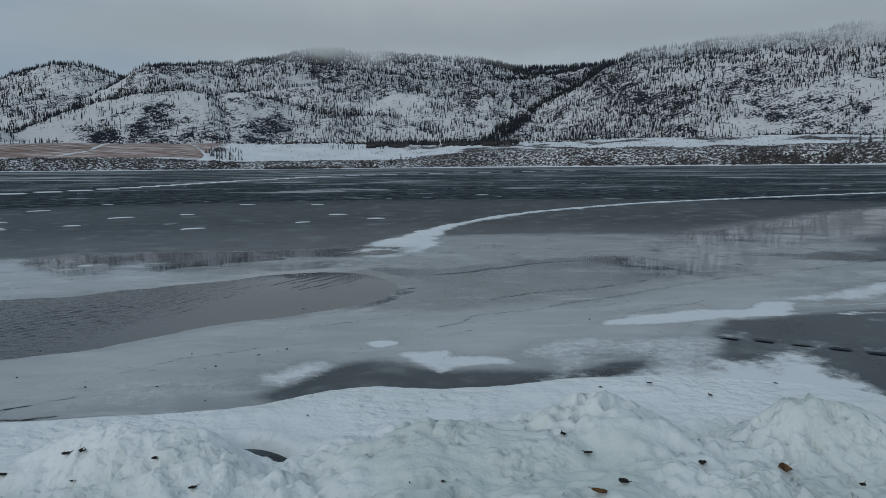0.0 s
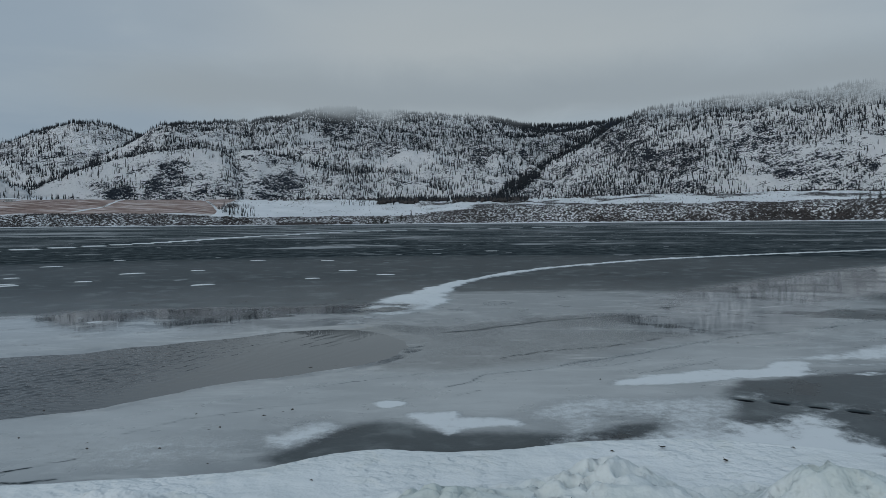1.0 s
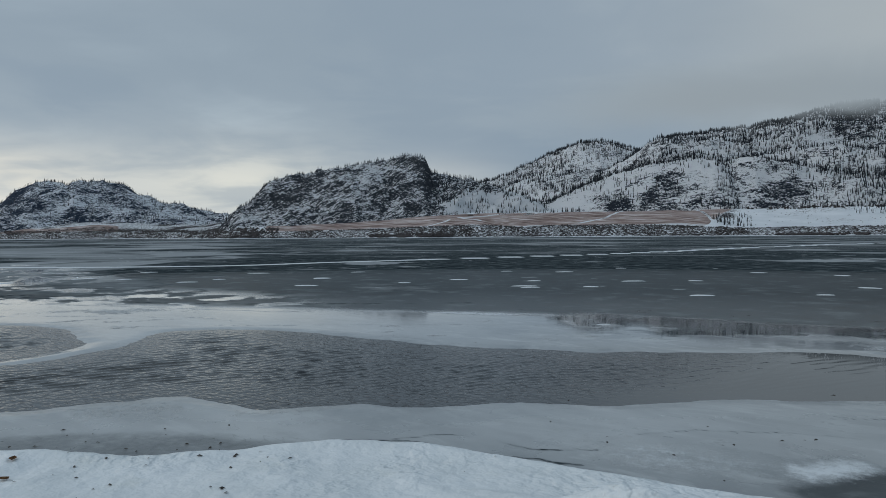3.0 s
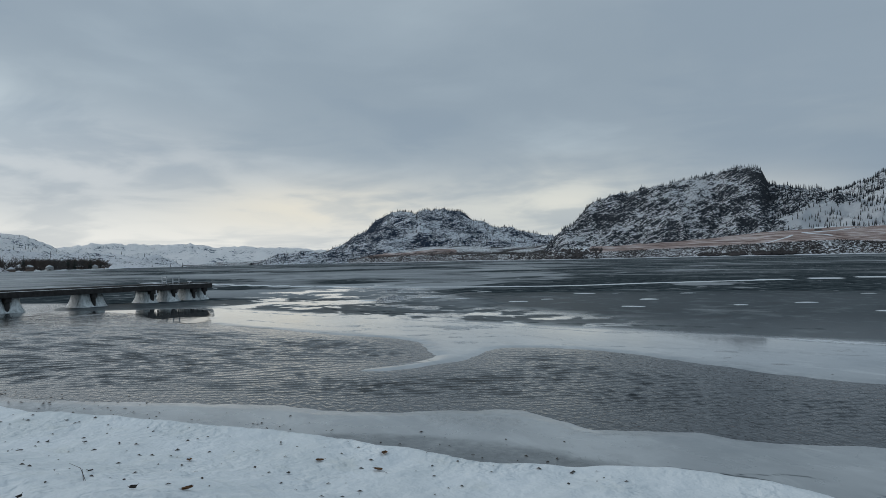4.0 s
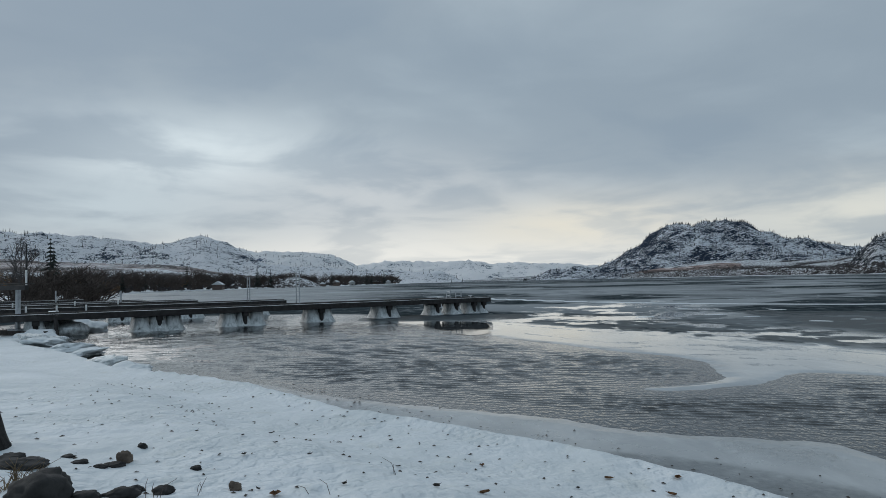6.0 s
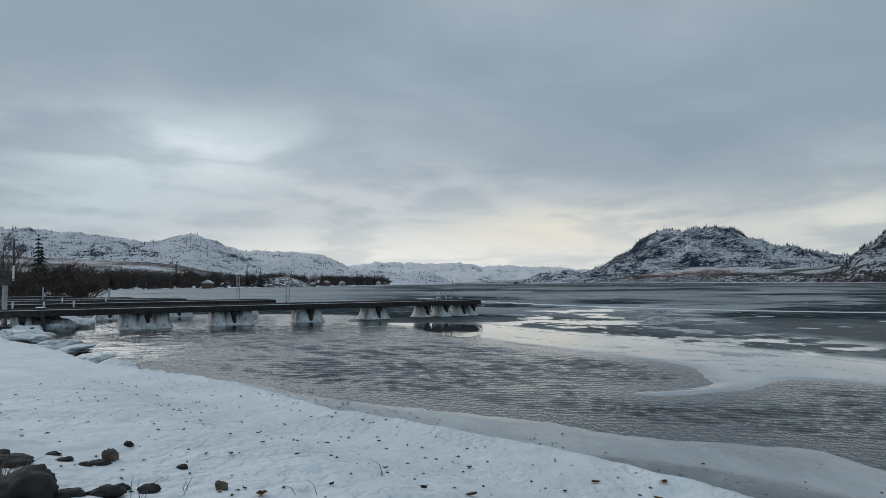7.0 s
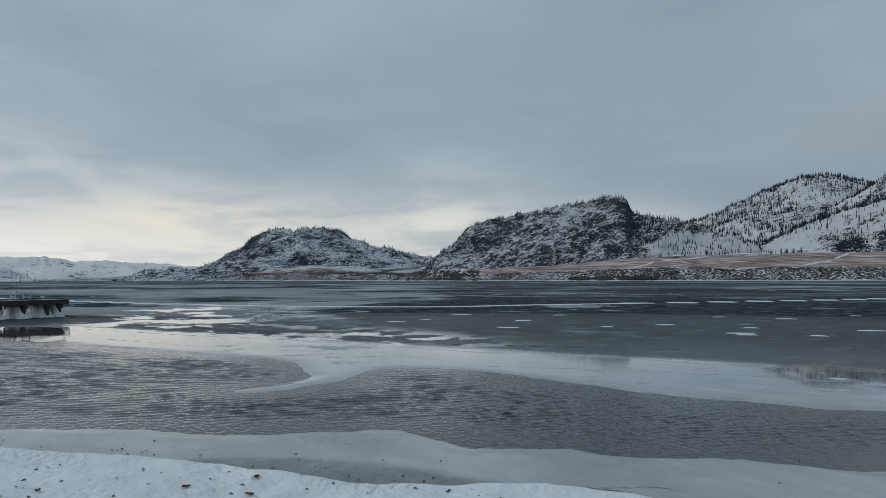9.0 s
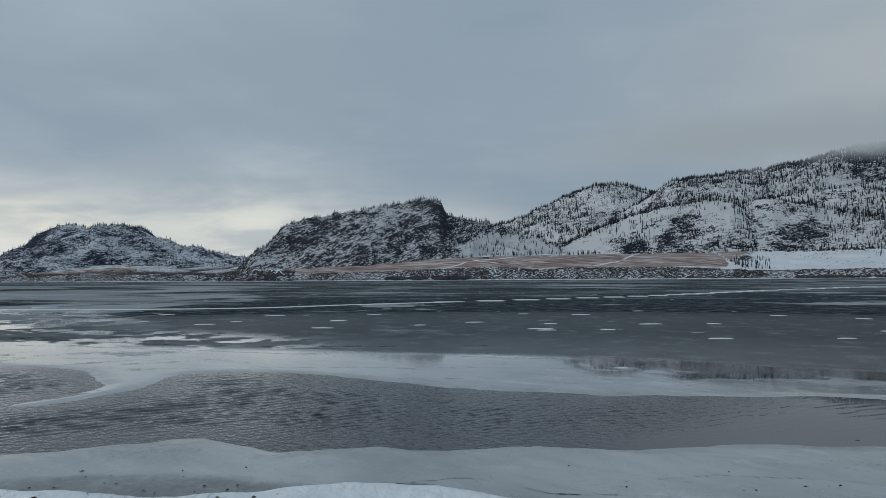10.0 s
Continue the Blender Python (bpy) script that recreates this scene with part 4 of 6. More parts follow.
build_far_land()
RIGHT = Hill([(-46, 9.2), (-31.3, 8.8), (-29, 8.75), (-27.4, 8.65), (-24.9, 8.45), (-22.6, 8.6), (-20.3, 8.68), (-18, 8.52), (-15.5, 8.28), (-14.3, 7.9), (-13.1, 7.25), (-11.4, 6.2), (-9.7, 5.3), (-7.7, 4.2), (-5.5, 2.5), (-3.9, 1.9), (-2, 0.6)], 1440, 2150, 38, 101, 0.8, 90.0,
             ((-7.3, 2.9, 1.3, 0.8, 0.5), (-15, 5.6, 3, 1.2, -0.18), (-10.2, 3.1, 0.9, 0.7, -0.3), (-21, 3.2, 4, 0.7, 0.22), (-31, 4.6, 1.2, 1.2, 0.4), (-20, 6.4, 2.2, 0.5, 0.25), (-25.5, 4.2, 2, 0.6, -0.12)))
MIDDLE = Hill([(-22, 5.0), (-12.7, 5.7), (-11.2, 6.9), (-9.6, 6.9), (-7.5, 6.8), (-5.3, 7.4), (-3.1, 7.7), (-0.1, 7.9), (3.6, 8.12), (5.8, 8.3), (8, 8.6), (9.7, 8.5), (12.3, 8.1), (14.8, 7.7), (15.7, 7.45), (18.5, 7.4), (20.5, 7.2), (22.1, 6.8), (23, 6.4), (23.8, 5.9), (24.8, 5.3), (25.9, 4.7), (27, 3.9), (30, 2.4), (34, 1.2)], 1500, 2500, 42, 202, 0.8, 90.0,
              ((9.2, 7.7, 1.6, 1.0, -0.30), (13.5, 6.7, 1.5, 0.5, 0.3), (6, 4.6, 5, 0.9, 0.16), (1, 3.0, 4, 0.8, 0.3), (-9.8, 6.6, 1.2, 0.3, 0.5), (-4, 4.5, 2, 1.2, 0.12), (17.5, 6.3, 1.6, 0.6, 0.15)))
SADDLE = Hill([(-20, 7.2), (-13.9, 7.7), (-11.4, 7.4), (-7.9, 7.38), (-4.4, 7.5), (-3, 7.2), (2, 6.5)], 2700, 3300, 20, 212, 0.8, 120.0)
CONE = Hill([(12, 3.0), (18, 5.0), (21.8, 5.9), (23.5, 6.2), (24.2, 6.55), (25.2, 6.9), (26, 7.1), (27, 7.22), (28, 7.15), (28.8, 6.9), (29.8, 6.45), (30.8, 6.0), (32.1, 5.35), (33.4, 4.8), (34.7, 4.25), (35.8, 4.0), (39, 3.0), (44, 1.5)], 1900, 3000, 34, 303, 0.8, 90.0, ((31.5, 2.9, 4, 0.7, 0.5), (27, 5.4, 3, 0.8, 0.06)))
HUMP = Hill([(13.5, 0.4), (15.6, 1.6), (16.1, 3.0), (16.6, 4.1), (17.1, 4.75), (17.8, 5.2), (19, 5.5), (20.6, 5.5), (22.5, 5.25), (24.4, 4.8), (26.3, 4.25), (28.1, 3.55), (29.5, 2.85), (31.6, 2.0), (35.6, 0.9)], 1450, 1760, 20, 404, 0.5, 90.0,
            ((21.2, 3.3, 1.7, 1.0, -0.42), (25.4, 3.0, 1.2, 0.8, -0.34), (23.3, 3.2, 0.5, 1.4, 0.4), (21, 5.0, 4, 0.5, 0.5), (18, 4.2, 1.0, 0.8, 0.3), (29, 2.2, 2.6, 0.8, 0.45), (26.5, 4.2, 2, 0.3, 0.4)))
LEDGE = Hill([(-3, 0.5), (-0.8, 1.9), (1, 2.6), (3.7, 3.6), (6.3, 3.9), (9.9, 4.1), (12.4, 4.65), (14.1, 5.1), (15.3, 5.4), (16.4, 5.3), (17.2, 4.7), (18.2, 3.6), (20, 1.0)], 1460, 1830, 26, 414, 0.5, 90.0,
             ((13.6, 3.1, 2.2, 1.0, -0.36), (9.5, 3.0, 1.4, 0.6, -0.24), (11, 4.2, 3, 0.3, 0.4), (5, 2.4, 2.5, 0.5, 0.4), (15.8, 4.4, 0.7, 0.8, 0.3), (1.5, 2.2, 1.8, 0.4, 0.4)))
BLUFF = Hill([(28.5, 1.4), (30.8, 2.3), (32.6, 2.9), (34.7, 3.6), (36.2, 4.05), (37.1, 4.3), (38.2, 4.3), (39.3, 4.5), (39.95, 4.75), (40.1, 5.15), (40.4, 5.75), (40.7, 6.02), (42, 6.02), (43, 5.85), (44.1, 5.75), (46.3, 5.5), (47.7, 5.12), (49.9, 4.72), (51.7, 4.3), (52.8, 3.85), (53.6, 3.1), (54.3, 2.45), (55.2, 2.0), (56.1, 1.6), (58, 0.5)], 1430, 1800, 36, 505, 0.6, 70,
             ((34.6, 2.5, 4.4, 1.5, 2.4), (45, 4.9, 3.5, 0.4, 0.22), (43.5, 2.6, 2.5, 1.0, 0.12), (50, 3.6, 3, 1.2, -0.12), (41.6, 4.2, 1.0, 1.2, -0.12)))
ISLAND = Hill([(53, 1.3), (56.3, 1.6), (57.4, 1.75), (58.3, 2.05), (59.2, 2.38), (60, 2.42), (60.7, 2.6), (61.3, 2.9), (62, 3.05), (62.6, 3.45), (63.1, 3.72), (63.9, 3.92), (64.5, 4.05), (65.6, 4.0), (66.5, 3.85), (66.9, 3.6), (67.2, 3.82), (68, 3.9), (68.6, 3.76), (69.4, 3.4), (70.2, 2.84), (70.8, 2.3), (71.7, 1.85), (73.1, 1.15), (74, 0.75), (74.7, 0.6), (76.5, 0.3), (80, 0.02)], 2420, 3100, 44, 606, 0.6, 110,
              ((66.5, 2.4, 1.6, 0.6, 0.35), (62, 2.2, 3, 0.7, 0.2), (70, 2.6, 1.6, 1.0, -0.3), (59, 1.6, 2, 0.5, 0.2)))
WEST_A = Hill([(84, 0.2), (97, 0.5), (99.9, 1.0), (100.8, 1.45), (101.4, 1.9), (102.7, 2.5), (103.5, 2.9), (104.3, 3.2), (105, 3.42), (106, 3.3), (107.2, 2.98), (108.7, 3.0), (109.9, 3.25), (111.4, 3.5), (112.9, 3.58), (114.7, 3.78), (116.4, 3.88), (118.1, 3.82), (128, 4.0)], 1900, 3300, 46, 707, 0.6, 160,
              ((111, 2.4, 2.2, 0.3, -0.3), (108.8, 2.5, 1.0, 0.4, -0.5), (102, 1.9, 0.7, 0.5, -0.3), (105.5, 2.2, 2, 0.4, 0.12), (115, 2.6, 2.5, 0.5, 0.1)))
WEST_B = Hill([(86, 0.4), (91, 0.6), (92.2, 0.85), (93.1, 1.15), (94, 1.7), (94.9, 2.15), (96.7, 2.32), (98.9, 2.4), (101, 2.48), (101.9, 2.65), (103.5, 2.85), (110, 2.9)], 3000, 4000, 46, 808, 0.6, 190, ((99.5, 1.6, 2.5, 0.5, 0.3), (96, 2.0, 1.0, 0.3, -0.2)))
WEST_C = Hill([(66, 0.4), (73.3, 0.6), (74.9, 0.88), (76.9, 1.08), (80, 1.36), (82.3, 1.34), (84.1, 1.58), (86.9, 1.6), (90.5, 1.74), (92.7, 1.54), (94, 1.4), (100, 1.8)], 3900, 4600, 40, 909, 0.6, 240, ((86, 0.8, 6, 0.3, 0.25), (83, 1.3, 2.5, 0.2, -0.3)))
TERRACE = Hill([(95, 0.0), (101, 0.05), (103.5, 0.5), (106, 1.05), (108, 1.3), (114, 1.5), (128, 1.9)], 640, 1500, 6, 919, 0.4, 120)
for hill, mat, label in (
    (RIGHT, STRATA, "steep rocky mountainside dusted with snow"),
    (MIDDLE, SLOPE, "broad wooded mountain with snow and rock ledges"),
    (CONE, SLOPE, "rounded snowy peak dotted with pines"),
    (SADDLE, WOODED, "dark wooded ridge behind the saddle"),
    (HUMP, SLOPE, "low rock dome streaked with snow"),
    (LEDGE, SLOPE, "rocky shelf under the broad mountain"),
    (BLUFF, CRAG, "dark craggy hill ending in a cliff"),
    # from here on the hills wear the rock colours with haze mixed in
    (ISLAND, HAZED_CRAG, "dark rocky hill across the lake"),
    (WEST_A, HAZED_SLOPE, "distant snow-covered hill with scattered scrub"),
    (WEST_B, HAZED_WHITE, "distant white snowfield hill"),
    (WEST_C, HAZED_WHITE, "far snowy hills at the lake's end"),
):
    hill.build("mountain", mat, label)


def build_terrace():
    az = np.arange(95, 128, 0.2)
    A, R = np.meshgrid(az, np.linspace(620, 1900, 60))
    x, y = polar(A, R)
    n = fbm(x / 90, y / 90, 4, 55)
    vine = smooth(R + 160 * n, 760, 800) * smooth(1500 - R, 0, 200)
    ob = grid_mesh("terrace", x, y, TERRACE.height(A, R), BENCH, {"vine": vine * 0.52, "brush": 0.50 + 0.6 * n})
    tagged(ob, "brown terraced fields under thin snow above the town", "hillside", kind="structure")


build_terrace()
def edge_wood(back, front, az0, az1, deep, count, low, high, seed):
    """Close pines on a slope just above the skyline of a nearer hill."""
    rnd = np.random.default_rng(seed)
    az, t = rnd.uniform(az0, az1, count * 30), rnd.uniform(0.0, 1.0, count * 30)
    r = back.foot + t * (back.top - back.foot)
    z = back.height(az, r)
    over = np.degrees(np.arctan2(z - 2.5, r)) - np.interp(az, front.az, front.el)
    thick = deep * (0.55 + 0.6 * value_noise(az * 1.4, az * 0.0, seed))
    keep = (over > -0.12) & (over < thick) & (rnd.uniform(0, 1, len(az)) > over / thick * 0.8)
    az, r, z = az[keep][:count], r[keep][:count], z[keep][:count]
    x, y = polar(az, r)
    return np.stack([x, y, z, rnd.uniform(low, high, len(az))], -1)


pine_wood("pine_wood", np.concatenate([
    RIGHT.trees(10500, 6, 15, 1, -0.10), RIGHT.trees(900, 10, 18, 31, -0.6, (-46, -5), (0.0, 0.06)), RIGHT.trees(350, 8, 15, 38, -0.7, (-46, -14), (0.8, 1.0)),
]), "dark pines scattered over a snowy mountainside")
pine_wood("pine_wood", np.concatenate([
    MIDDLE.trees(12000, 6, 15, 2, -0.12), MIDDLE.trees(5000, 7, 15, 62, -0.25, (-12, 22), (0.45, 1.0)), MIDDLE.trees(900, 10, 18, 36, -0.9, (-14, -3), (0.8, 1.0)), MIDDLE.trees(450, 8, 15, 37, -0.7, (0, 23), (0.8, 1.0)), MIDDLE.trees(900, 12, 20, 34, -0.9, (-6, 4), (0.0, 0.035)),
    edge_wood(MIDDLE, RIGHT, -12.5, -2.5, 0.85, 1000, 11, 21, 51), edge_wood(MIDDLE, HUMP, 17, 27, 0.7, 520, 9, 16, 52), edge_wood(MIDDLE, LEDGE, 0, 16.5, 0.55, 380, 9, 16, 53),
    MIDDLE.trees(700, 10, 18, 54, -0.9, (7.5, 10.5), (0.72, 0.98)),
]), "thick dark pine wood on a snowy mountain")
pine_wood("pine_wood", np.concatenate([SADDLE.trees(3600, 14, 24, 14, -0.9, (-16, 0), (0.35, 1.0))]), "unbroken pine wood on the ridge behind the saddle")
pine_wood("pine_wood", np.concatenate([CONE.trees(7600, 9, 18, 3, -0.2), edge_wood(CONE, MIDDLE, 22.5, 27, 0.6, 420, 12, 22, 55), edge_wood(CONE, HUMP, 26, 33, 0.35, 420, 11, 20, 56), HUMP.trees(620, 7, 13, 4, -0.05), LEDGE.trees(1100, 7, 14, 24, -0.1),
    HUMP.trees(90, 8, 14, 39, -0.9, (16, 18), (0.1, 0.9)), BLUFF.trees(420, 6, 11, 5, 0.05), BLUFF.trees(170, 5, 10, 35, -0.9, (40, 55), (0.8, 1.0)), BLUFF.trees(420, 7, 13, 6, -0.9, (30, 40), (0.3, 0.98))]), "sparse pines on the rocky hills")
pine_wood("pine_wood", np.concatenate([ISLAND.trees(1100, 7, 14, 7, -0.1), ISLAND.trees(260, 7, 13, 17, -0.9, (57, 73), (0.85, 1.0)), WEST_A.trees(500, 8, 16, 8, 0.22), edge_wood(WEST_A, TERRACE, 100, 118, 0.3, 300, 8, 16, 57), WEST_B.trees(420, 9, 16, 9, 0.15)]), "small scattered trees on the distant hills")


def bench_wood():
    rnd = np.random.default_rng(44)
    rows = []
    for a0, a1, t0, t1, n, lo, hi in ((-6, 6, 0.80, 1.15, 420, 8, 16), (4, 9, 0.7, 0.9, 60, 5, 10), (15.5, 18.0, 0.30, 0.65, 60, 5, 10), (-46, 14, 1.0, 1.2, 260, 6, 13), (28, 40, 1.0, 1.3, 60, 6, 12)):
        az, t = rnd.uniform(a0, a1, n), rnd.uniform(t0, t1, n)
        x, y, z = bench_height(az, t)
        rows.append(np.stack([x, y, z, rnd.uniform(lo, hi, n)], -1))
    pine_wood("pine_wood", np.concatenate(rows), "dark belt of pines at the mountains' foot")


bench_wood()


def build_cloud():
    az = np.arange(-46, 36, 0.5)
    A, Z = np.meshgrid(az, np.linspace(215, 540, 14))
    x, y = polar(A, np.full(A.shape, 1885.0))
    return tagged(grid_mesh("cloud_bank", x, y, Z, CLOUD, {"thick": smooth(34 - A, 0, 16)}), "low grey cloud hanging on the mountain crest", "cloud", kind="structure")


build_cloud()


# ---------------------------------------------------------------- helpers for things
def part(name, bm, mat, parent=None, label=""):
    """One mesh object from a bmesh, under a thing or a part of it."""
    me = bpy.data.meshes.new(name)
    bm.normal_update()
    bm.to_mesh(me)
    bm.free()
    me.materials.append(mat)
    ob = new(name, me)
    if parent is not None:
        ob.parent = parent
    return tagged(ob, label)


def add_box(bm, size, m, bevel=0.0):
    made = bmesh.ops.create_cube(bm, size=1.0, matrix=m @ Matrix.Diagonal((*size, 1)))
    if bevel:
        edges = list({e for v in made["verts"] for e in v.link_edges})
        bmesh.ops.bevel(bm, geom=edges, offset=bevel, segments=1, affect="EDGES")


def box(size, m=None, bevel=0.0):
    bm = bmesh.new()
    add_box(bm, size, m or Matrix(), bevel)
    return bm


def rod(bm, a, b, r0, r1, sides=6):
    """A tapered round bar from a to b."""
    a, b = Vector(a), Vector(b)
    q = (b - a).to_track_quat("Z", "Y").to_matrix()
    rings = []
    for p, r in ((a, r0), (b, r1)):
        rings.append([bm.verts.new(p + q @ Vector((math.cos(i * 6.2832 / sides) * r, math.sin(i * 6.2832 / sides) * r, 0))) for i in range(sides)])
    for i in range(sides):
        bm.faces.new((rings[0][i], rings[0][(i + 1) % sides], rings[1][(i + 1) % sides], rings[1][i]))
    bm.faces.new(rings[1])
    bm.faces.new(rings[0][::-1])


def twig(bm, a, b, r0, r1):
    """A thin three-sided stick, open at its ends."""
    q = (b - a).to_track_quat("Z", "Y").to_matrix()
    ring = [[bm.verts.new(p + q @ Vector((math.cos(i * 2.094) * r, math.sin(i * 2.094) * r, 0))) for i in range(3)] for p, r in ((a, r0), (b, r1))]
    for i in range(3):
        bm.faces.new((ring[0][i], ring[0][(i + 1) % 3], ring[1][(i + 1) % 3], ring[1][i]))


def smooth_faces(ob):
    ob.data.polygons.foreach_set("use_smooth", np.ones(len(ob.data.polygons), bool))
    return ob


def stone_bm(size, seed, rough=0.28, detail=3, flat=0.75):
    """A broken stone or lump."""
    bm = bmesh.new()
    bmesh.ops.create_icosphere(bm, subdivisions=detail, radius=1.0)
    off = Vector((seed * 7.3, seed * 3.1, seed * 1.7))
    for v in bm.verts:
        n = noise.fractal(v.co * 0.9 + off, 0.8, 2.0, 4)
        c = noise.cell(v.co * 1.3 + off)
        v.co *= 1.0 + rough * n + 0.10 * c
        v.co.z *= flat
        v.co *= size
    return bm


def on_ground(x, y):
    return float(ground_height(np.array([x], float), np.array([y], float))[0])


WOOD = plain("weathered_timber", (0.060, 0.055, 0.050), 0.85, 0.45, 2.5, 0.02)
DARK_WOOD = plain("wet_dark_timber", (0.030, 0.028, 0.027), 0.7, 0.5, 3.0, 0.02)
STEEL = plain("galvanised_steel", (0.42, 0.44, 0.46), 0.5, 0.2, 6.0, 0.0, 0.35)
WHITE_PIPE = plain("white_plastic_pipe", (0.70, 0.71, 0.70), 0.5, 0.08, 4.0)
ROCK = plain("dark_wet_rock", (0.024, 0.023, 0.022), 0.8, 0.55, 5.0, 0.03)
BROWN_ROCK = plain("brown_stone", (0.11, 0.085, 0.065), 0.85, 0.45, 6.0, 0.02)
CHAR = plain("charred_bark", (0.014, 0.013, 0.012), 0.9, 0.5, 9.0, 0.04)
CUT_WOOD = plain("bare_yellow_wood", (0.32, 0.21, 0.10), 0.8, 0.3, 8.0, 0.01)
BARK = plain("bare_twigs", (0.085, 0.066, 0.056), 0.95, 0.3, 0.3)
RED_BARK = plain("orange_willow_twigs", (0.20, 0.115, 0.050), 0.95, 0.3, 0.3)
PALE_BARK = plain("grey_twigs", (0.085, 0.076, 0.072), 0.95, 0.3, 0.3)
NEEDLES = plain("conifer_needles", (0.020, 0.027, 0.022), 0.9, 0.5, 0.6)
LEAF = plain("dead_brown_leaf", (0.20, 0.105, 0.045), 0.8, 0.45, 20.0)
DARK_LEAF = plain("wet_dark_leaf", (0.045, 0.038, 0.032), 0.8, 0.5, 20.0)
STRAW = plain("dead_grass", (0.16, 0.115, 0.06), 0.9, 0.4, 8.0)
WALL_PALE = plain("pale_house_wall", (0.45, 0.45, 0.44), 0.9, 0.15, 0.5)
WALL_DARK = plain("brown_house_wall", (0.16, 0.12, 0.10), 0.9, 0.2, 0.5)
PANE = plain("dark_window", (0.02, 0.024, 0.03), 0.15, 0.2, 1.0)


def skirt_material():
    """Clear to milky ice frozen round the piers."""
    m, g, b = material("pier_ice")
    co = g.node("ShaderNodeTexCoord").outputs["Object"]
    n = g.noise(co, 2.2, 6, 0.65)
    drip = g.node("ShaderNodeMapping")
    drip.inputs["Scale"].default_value = (5.0, 5.0, 0.7)
    g.link(co, drip.inputs[0])
    d = g.noise(drip.outputs[0], 1.3, 5, 0.6)
    col = g.ramp(g.math("ADD", g.math("MULTIPLY", n, 0.4), g.math("MULTIPLY", d, 0.6)), [(0.33, (0.12, 0.14, 0.14)), (0.42, (0.50, 0.54, 0.54)), (0.56, (0.76, 0.80, 0.80))])
    g.put(col, b.inputs["Base Color"])
    b.inputs["Roughness"].default_value = 0.28
    b.inputs["IOR"].default_value = 1.31
    g.link(g.bump(d, 0.08, 0.9), b.inputs["Normal"])
    return m


SKIRT = skirt_material()


# ---------------------------------------------------------------- the docks
def skirt_bm(length, depth, height, seed):
    """Ice frozen round a pier: narrow under the deck, flared and lumpy at the water, with hanging flutes."""
    bm = bmesh.new()
    segs, rings = 40, 12
    rows = []
    for j in range(rings):
        t = j / (rings - 1)
        flare = 0.64 + 0.10 * t + 0.30 * t ** 2.2 + (0.09 if t > 0.93 else 0.0)
        row = []
        for i in range(segs):
            a = i * 2 * math.pi / segs
            ca, sa = math.cos(a), math.sin(a)
            k = (abs(ca) ** 3.2 + abs(sa) ** 3.2) ** (-1 / 3.2)
            flute = 0.07 * noise.noise(Vector((ca * 4.5 + seed, sa * 4.5, t * 0.7))) + 0.05 * noise.noise(Vector((ca * 11 + seed, sa * 11, t * 1.2)))
            f = flare * k * (1 + flute * (1.6 - t))
            row.append(bm.verts.new((ca * f * length / 2, sa * f * depth / 2, height * (1 - t) - 0.06 * (t > 0.93))))
        rows.append(row)
    for j in range(rings - 1):
        for i in range(segs):
            bm.faces.new((rows[j][i], rows[j + 1][i], rows[j + 1][(i + 1) % segs], rows[j][(i + 1) % segs]))
    bm.faces.new(rows[0])
    return bm


